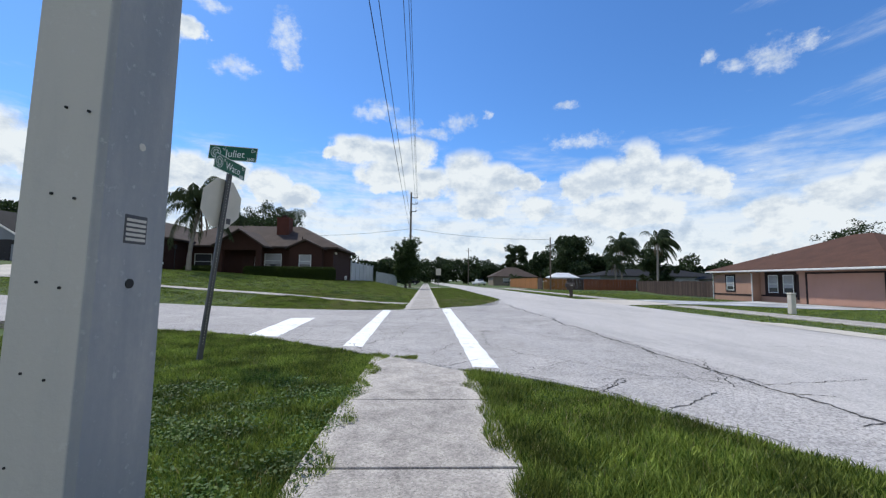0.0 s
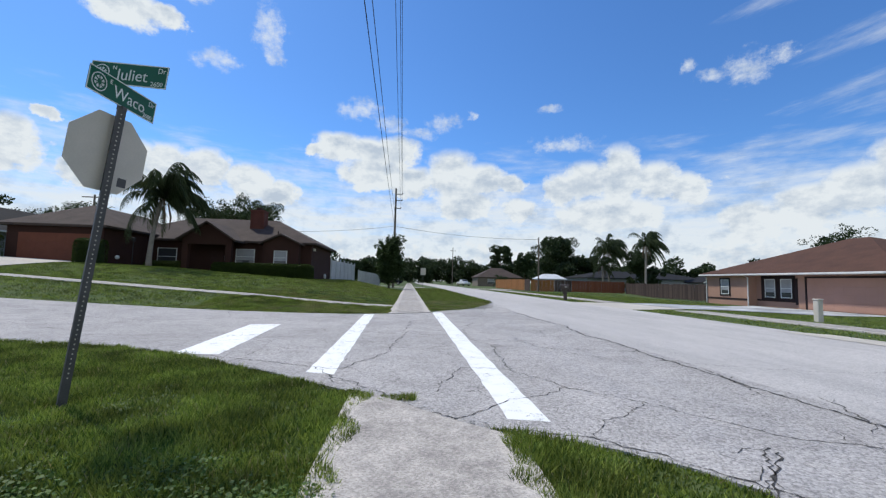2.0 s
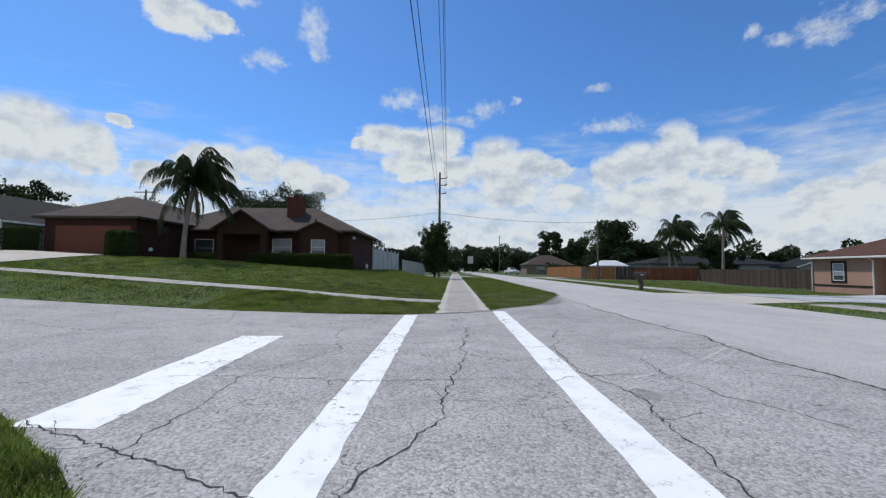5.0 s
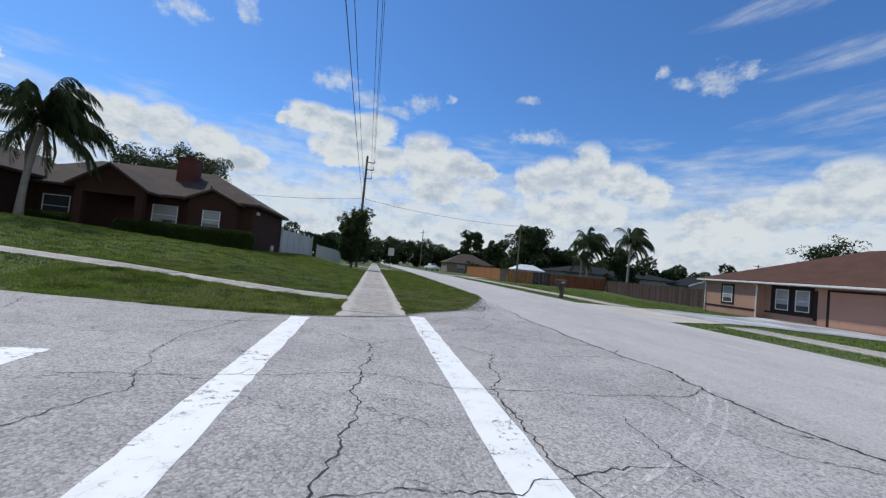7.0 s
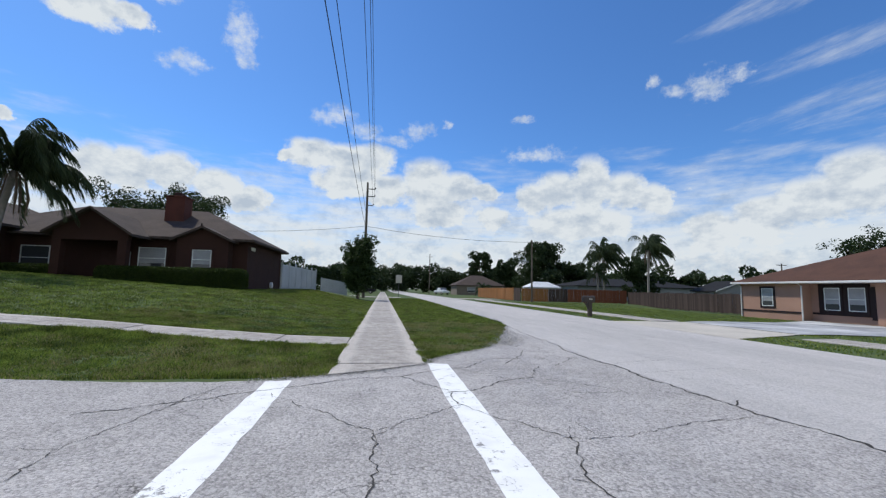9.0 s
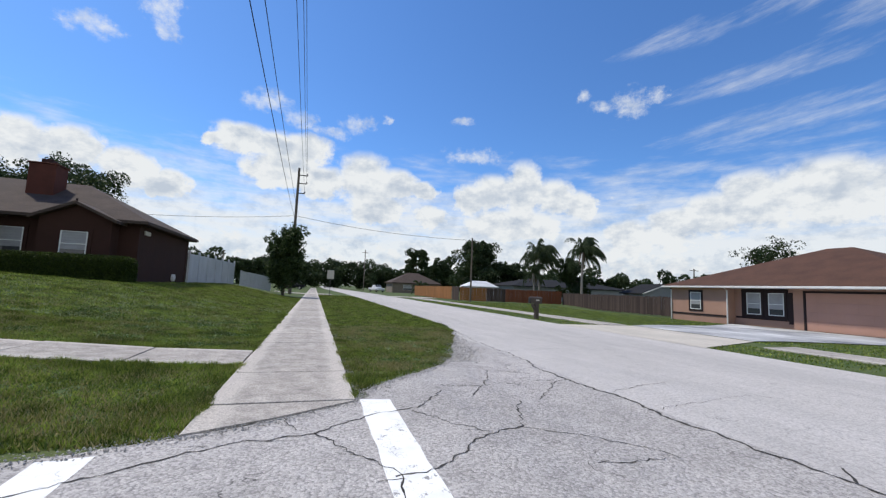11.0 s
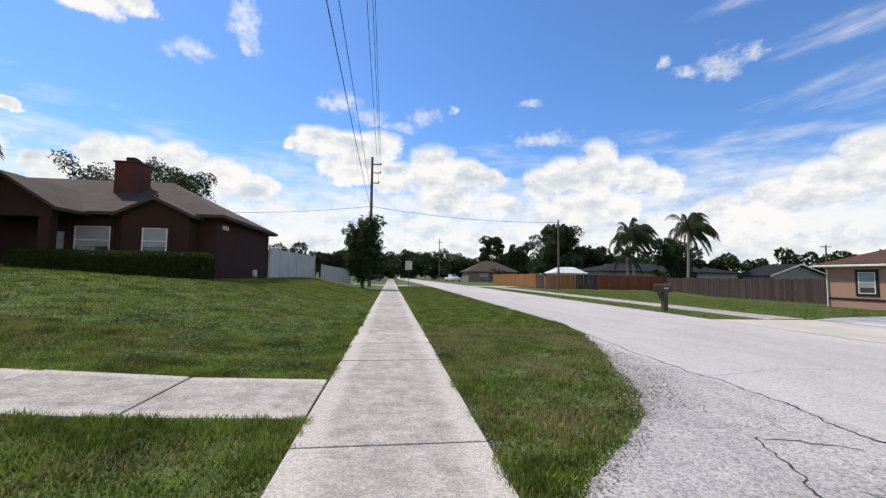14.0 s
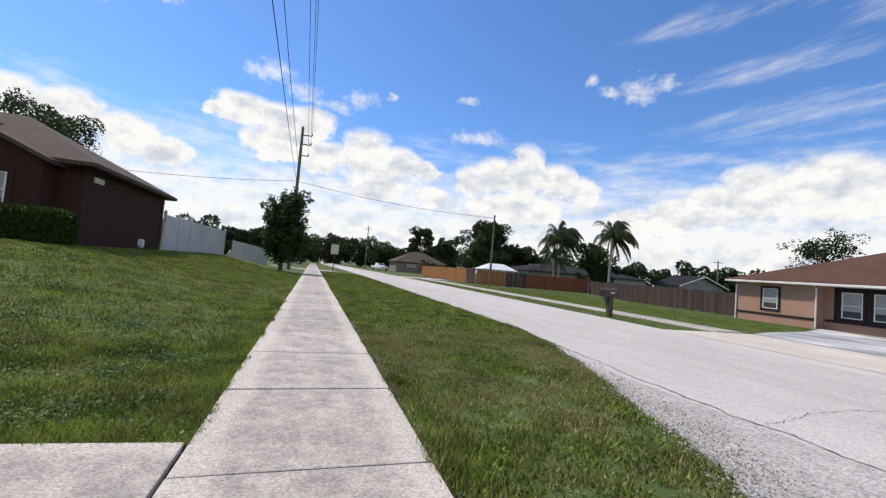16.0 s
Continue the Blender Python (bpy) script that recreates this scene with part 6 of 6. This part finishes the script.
# the seam between lane and side road, then the net of cracks on the crossing
split((4.36, 0), (4.2, 7.7), (4.2, 10), (4.3, 12.7), (4.2, 13.6), (4.5, 15.6), (4.3, 17.6), (4.34, 19.54), (4.25, 21.5), w=0.034)
split((4.25, 21.5), (4.5, 22.2), (4.5, 24), (4.8, 27.5), (5.4, 32), w=0.024)
split((-0.11, 16.16), (-0.16, 14.53), (-0.24, 13.78), (-0.19, 13.2), (-0.33, 12.2), (-0.5, 10.7), (-1.06, 9.5), (-1.47, 9.6), w=0.012)
split((1.75, 15.89), (1.47, 15.12), (1.49, 14.53), (1.3, 14.13), (1.22, 12.85), (1.23, 12.33), (1.5, 11.6), (1.31, 9.47), w=0.012)
split((-3.0, 14.0), (-0.86, 14.24), (-0.16, 14.57), (0.8, 14.15), (1.3, 14.13), (2.36, 14.1), (3.75, 14.25), (4.3, 14.55))
split((-3.6, 12.0), (-1.4, 11.9), (0.17, 12.21), (0.81, 12.18), (1.23, 12.32), (2.24, 12.46), (2.35, 13.4))
split((3.16, 14.13), (3.19, 13.31), (3.4, 12.7), (4.2, 12.2))
split((2.24, 12.46), (2.4, 11.6), (3.2, 10.4))
split((-1.44, 17.7), (-0.12, 16.24), (0.94, 17.04), (1.75, 15.89))
split((1.68, 15.88), (2.38, 15.9), (4.2, 16.4))
split((0.3, 7.4), (1.17, 8.06), (1.76, 8.53), (1.31, 9.47), (0.62, 9.68), (0.15, 8.34), w=0.011)
split((1.76, 8.53), (2.35, 7.98), (3.07, 6.91), (4.2, 6.4), (6.0, 6.7), w=0.011)
split((2.33, 7.92), (1.7, 7.34), (1.41, 6.9))
split((0.6, 7.2), (1.44, 6.86), (2.07, 6.2), (3.0, 4.6), w=0.013)
split((2.7, 6.72), (2.04, 6.04), w=0.012)
split((-3.8, 10.6), (-1.47, 9.6), (-0.31, 8.05), (0.3, 7.4), w=0.012)
split((-3.2, 16.9), (-1.22, 18.12), (-0.69, 18.36), (0.27, 18.68), (0.77, 19.14), (1.44, 19.3), (2.0, 20.09), w=0.015)
split((0.27, 18.68), (0.85, 17.65), (0.94, 17.04), w=0.016)
split((0.85, 17.65), (1.19, 17.76), (1.96, 18.39), (2.3, 18.49), (2.89, 19.38), w=0.017)
split((1.32, 19.21), (1.66, 18.73), (1.98, 18.43), w=0.010)
split((2.3, 18.49), (2.71, 18.25), (3.06, 17.92), (3.35, 17.48), (2.55, 17.53), w=0.010)
split((2.29, 19.74), (2.79, 20.32), (3.21, 21.34), (3.86, 20.94), w=0.015)
split((2.06, 20.41), (2.53, 20.25), (2.79, 20.32), w=0.010)
split((-0.04, 19.18), (0.07, 18.78), w=0.010)
split((3.14, 19.39), (3.45, 19.7), (3.78, 20.2), (4.2, 20.5), w=0.015)
split((4.34, 19.54), (5.1, 19.9), (6.01, 20.05), w=0.011)
split((-9, 15.2), (-6.4, 14.8), (-5.6, 16.6), (-6.4, 18.7))
split((-2.6, 9.9), (-2.8, 12), (-2.1, 13.6), (-2.7, 15.6), (-2.2, 18.2))
split((4.5, 23.5), (6.5, 23.8), (8.8, 23.5), w=0.007)
split((4.3, 10.1), (6.0, 9.4), (8.5, 9.5), w=0.007)
split((4.2, 18.7), (6.5, 19.2), (7.4, 18.4), w=0.007)
split((2.68, 6.66), (2.31, 6.29), (2.0, 5.98), w=0.014)
split((4.36, 9.58), (4.09, 8.63), (3.96, 8.13), w=0.014)
split((3.42, 6.06), (2.9, 5.7), (2.55, 5.49), w=0.016)
split((4.58, 8.12), (4.16, 6.92), (3.87, 6.26), w=0.014)
cr = part("cracks", cb, M_CRACK)
tagged(cr, "dark open cracks wandering through the asphalt", "crack", kind="stuff")
sb = bmesh.new()
for k_, (off, wide) in enumerate(((0.0, 0.05), (0.16, 0.022), (-0.13, 0.018))):
    for q in range(40):
        a0, a1 = radians(-63 + q * 0.75), radians(-63 + (q + 1) * 0.75)
        w0, w1 = (wide * (0.6 + 0.5 * math.sin(v * 1.3 + k_) * math.sin(v * 0.37 + 1)) * math.sin(math.pi * (v + 0.02) / 40.1) ** 0.5 for v in (q, q + 1))
        solid([(-4.17 + rr * math.cos(a), 21.65 + rr * math.sin(a), 0.0216) for rr, a in ((11.10 + off - w0, a0), (11.10 + off + w0, a0), (11.10 + off + w1, a1), (11.10 + off - w1, a1))], [(0, 1, 2, 3)], sb)
tagged(part("tyre_scuff", sb, M_SCUFF), "pale curved tyre scuff on the asphalt", "road marking", kind="structure")

spot = bmesh.new()
r_spot = random.Random(12)
ring = [(1.6 + 0.17 * math.cos(k * 0.349) * r_spot.uniform(0.75, 1.2), 11.62 + 0.2 * math.sin(k * 0.349) * r_spot.uniform(0.75, 1.2), 0.0222) for k in range(18)]
solid(ring, [tuple(range(18))], spot)
tagged(part("asphalt_patch", spot, M_PATCH), "small dark worn spot in the asphalt", "road marking", kind="structure")

# ---- pavement slabs ----
def slabs(parent, x0, x1, y0, y1, step, z, material, along="y", name="slab"):
    r = random.Random(int(y0 * 10 + x0))
    n = max(1, round(((y1 - y0) if along == "y" else (x1 - x0)) / step))
    s = ((y1 - y0) if along == "y" else (x1 - x0)) / n
    w = (x1 - x0) if along == "y" else (y1 - y0)
    bm0 = box(-w / 2, 0.010, -0.12, w / 2, s - 0.010, 0, 0.010)
    me = data_of(name, bm0, material)
    for k in range(n):
        o = new(name, me)
        o.parent = parent
        if along == "y":
            c = (x0 + x1) / 2
            a, b_ = Vector((c, y0 + k * s, height(c, y0 + k * s))), Vector((c, y0 + (k + 1) * s, height(c, y0 + (k + 1) * s)))
        else:
            c = (y0 + y1) / 2
            xa = x0 + (k + 1) * s
            a, b_ = Vector((xa, c, height(xa, c))), Vector((xa - s, c, height(xa - s, c)))
        d = (b_ - a).normalized()
        side = d.cross(Vector((0, 0, 1))).normalized()
        up = side.cross(d)
        m = Matrix((side, d, up)).transposed().to_4x4()
        m.translation = a + Vector((0, 0, z + r.uniform(-0.005, 0.005)))
        o.matrix_world = m @ pose(0, 0, 0, 0, r.uniform(-.2, .2), 0)


# dark soil in the joints
part("joint_soil", box(-0.73, -11.3, -0.1, 0.73, 6.9, 0.012), M_CRACK, walk_near)
part("joint_soil", box(-0.85, 19.8, -0.1, 0.73, 72.1, 0.02), M_CRACK, walk_far)
slabs(walk_near, -0.75, 0.75, -11.3, 5.75, 1.55, 0.035, M_WALK)
part("slab", prism([(-0.75, 5.77), (0.75, 5.77), (0.75, 7.0), (0.56, 7.14), (0.23, 7.42), (-0.31, 8.03), (-0.75, 8.34)], -0.1, 0.033), M_WALK, walk_near)
part("slab", prism([(-0.87, 18.8), (-0.1, 19.17), (0.75, 19.70), (-0.87, 19.70)], -0.1, 0.036), M_WALK, walk_far)
slabs(walk_far, -0.87, 0.75, 19.72, 72.2, 1.72, 0.042, M_WALK)
slabs(walk_far, -0.87, 0.75, 76.2, 160, 1.7, 0.042, M_WALK)
slabs(walk_side, -40, -0.885, 22.1, 23.6, 1.72, 0.045, M_WALK, "x")
slabs(walk_east, 13.6, 15.0, -20, 23.8, 1.72, 0.045, M_WALK)
slabs(walk_east, 13.6, 15.0, 31.2, 72, 1.72, 0.045, M_WALK)
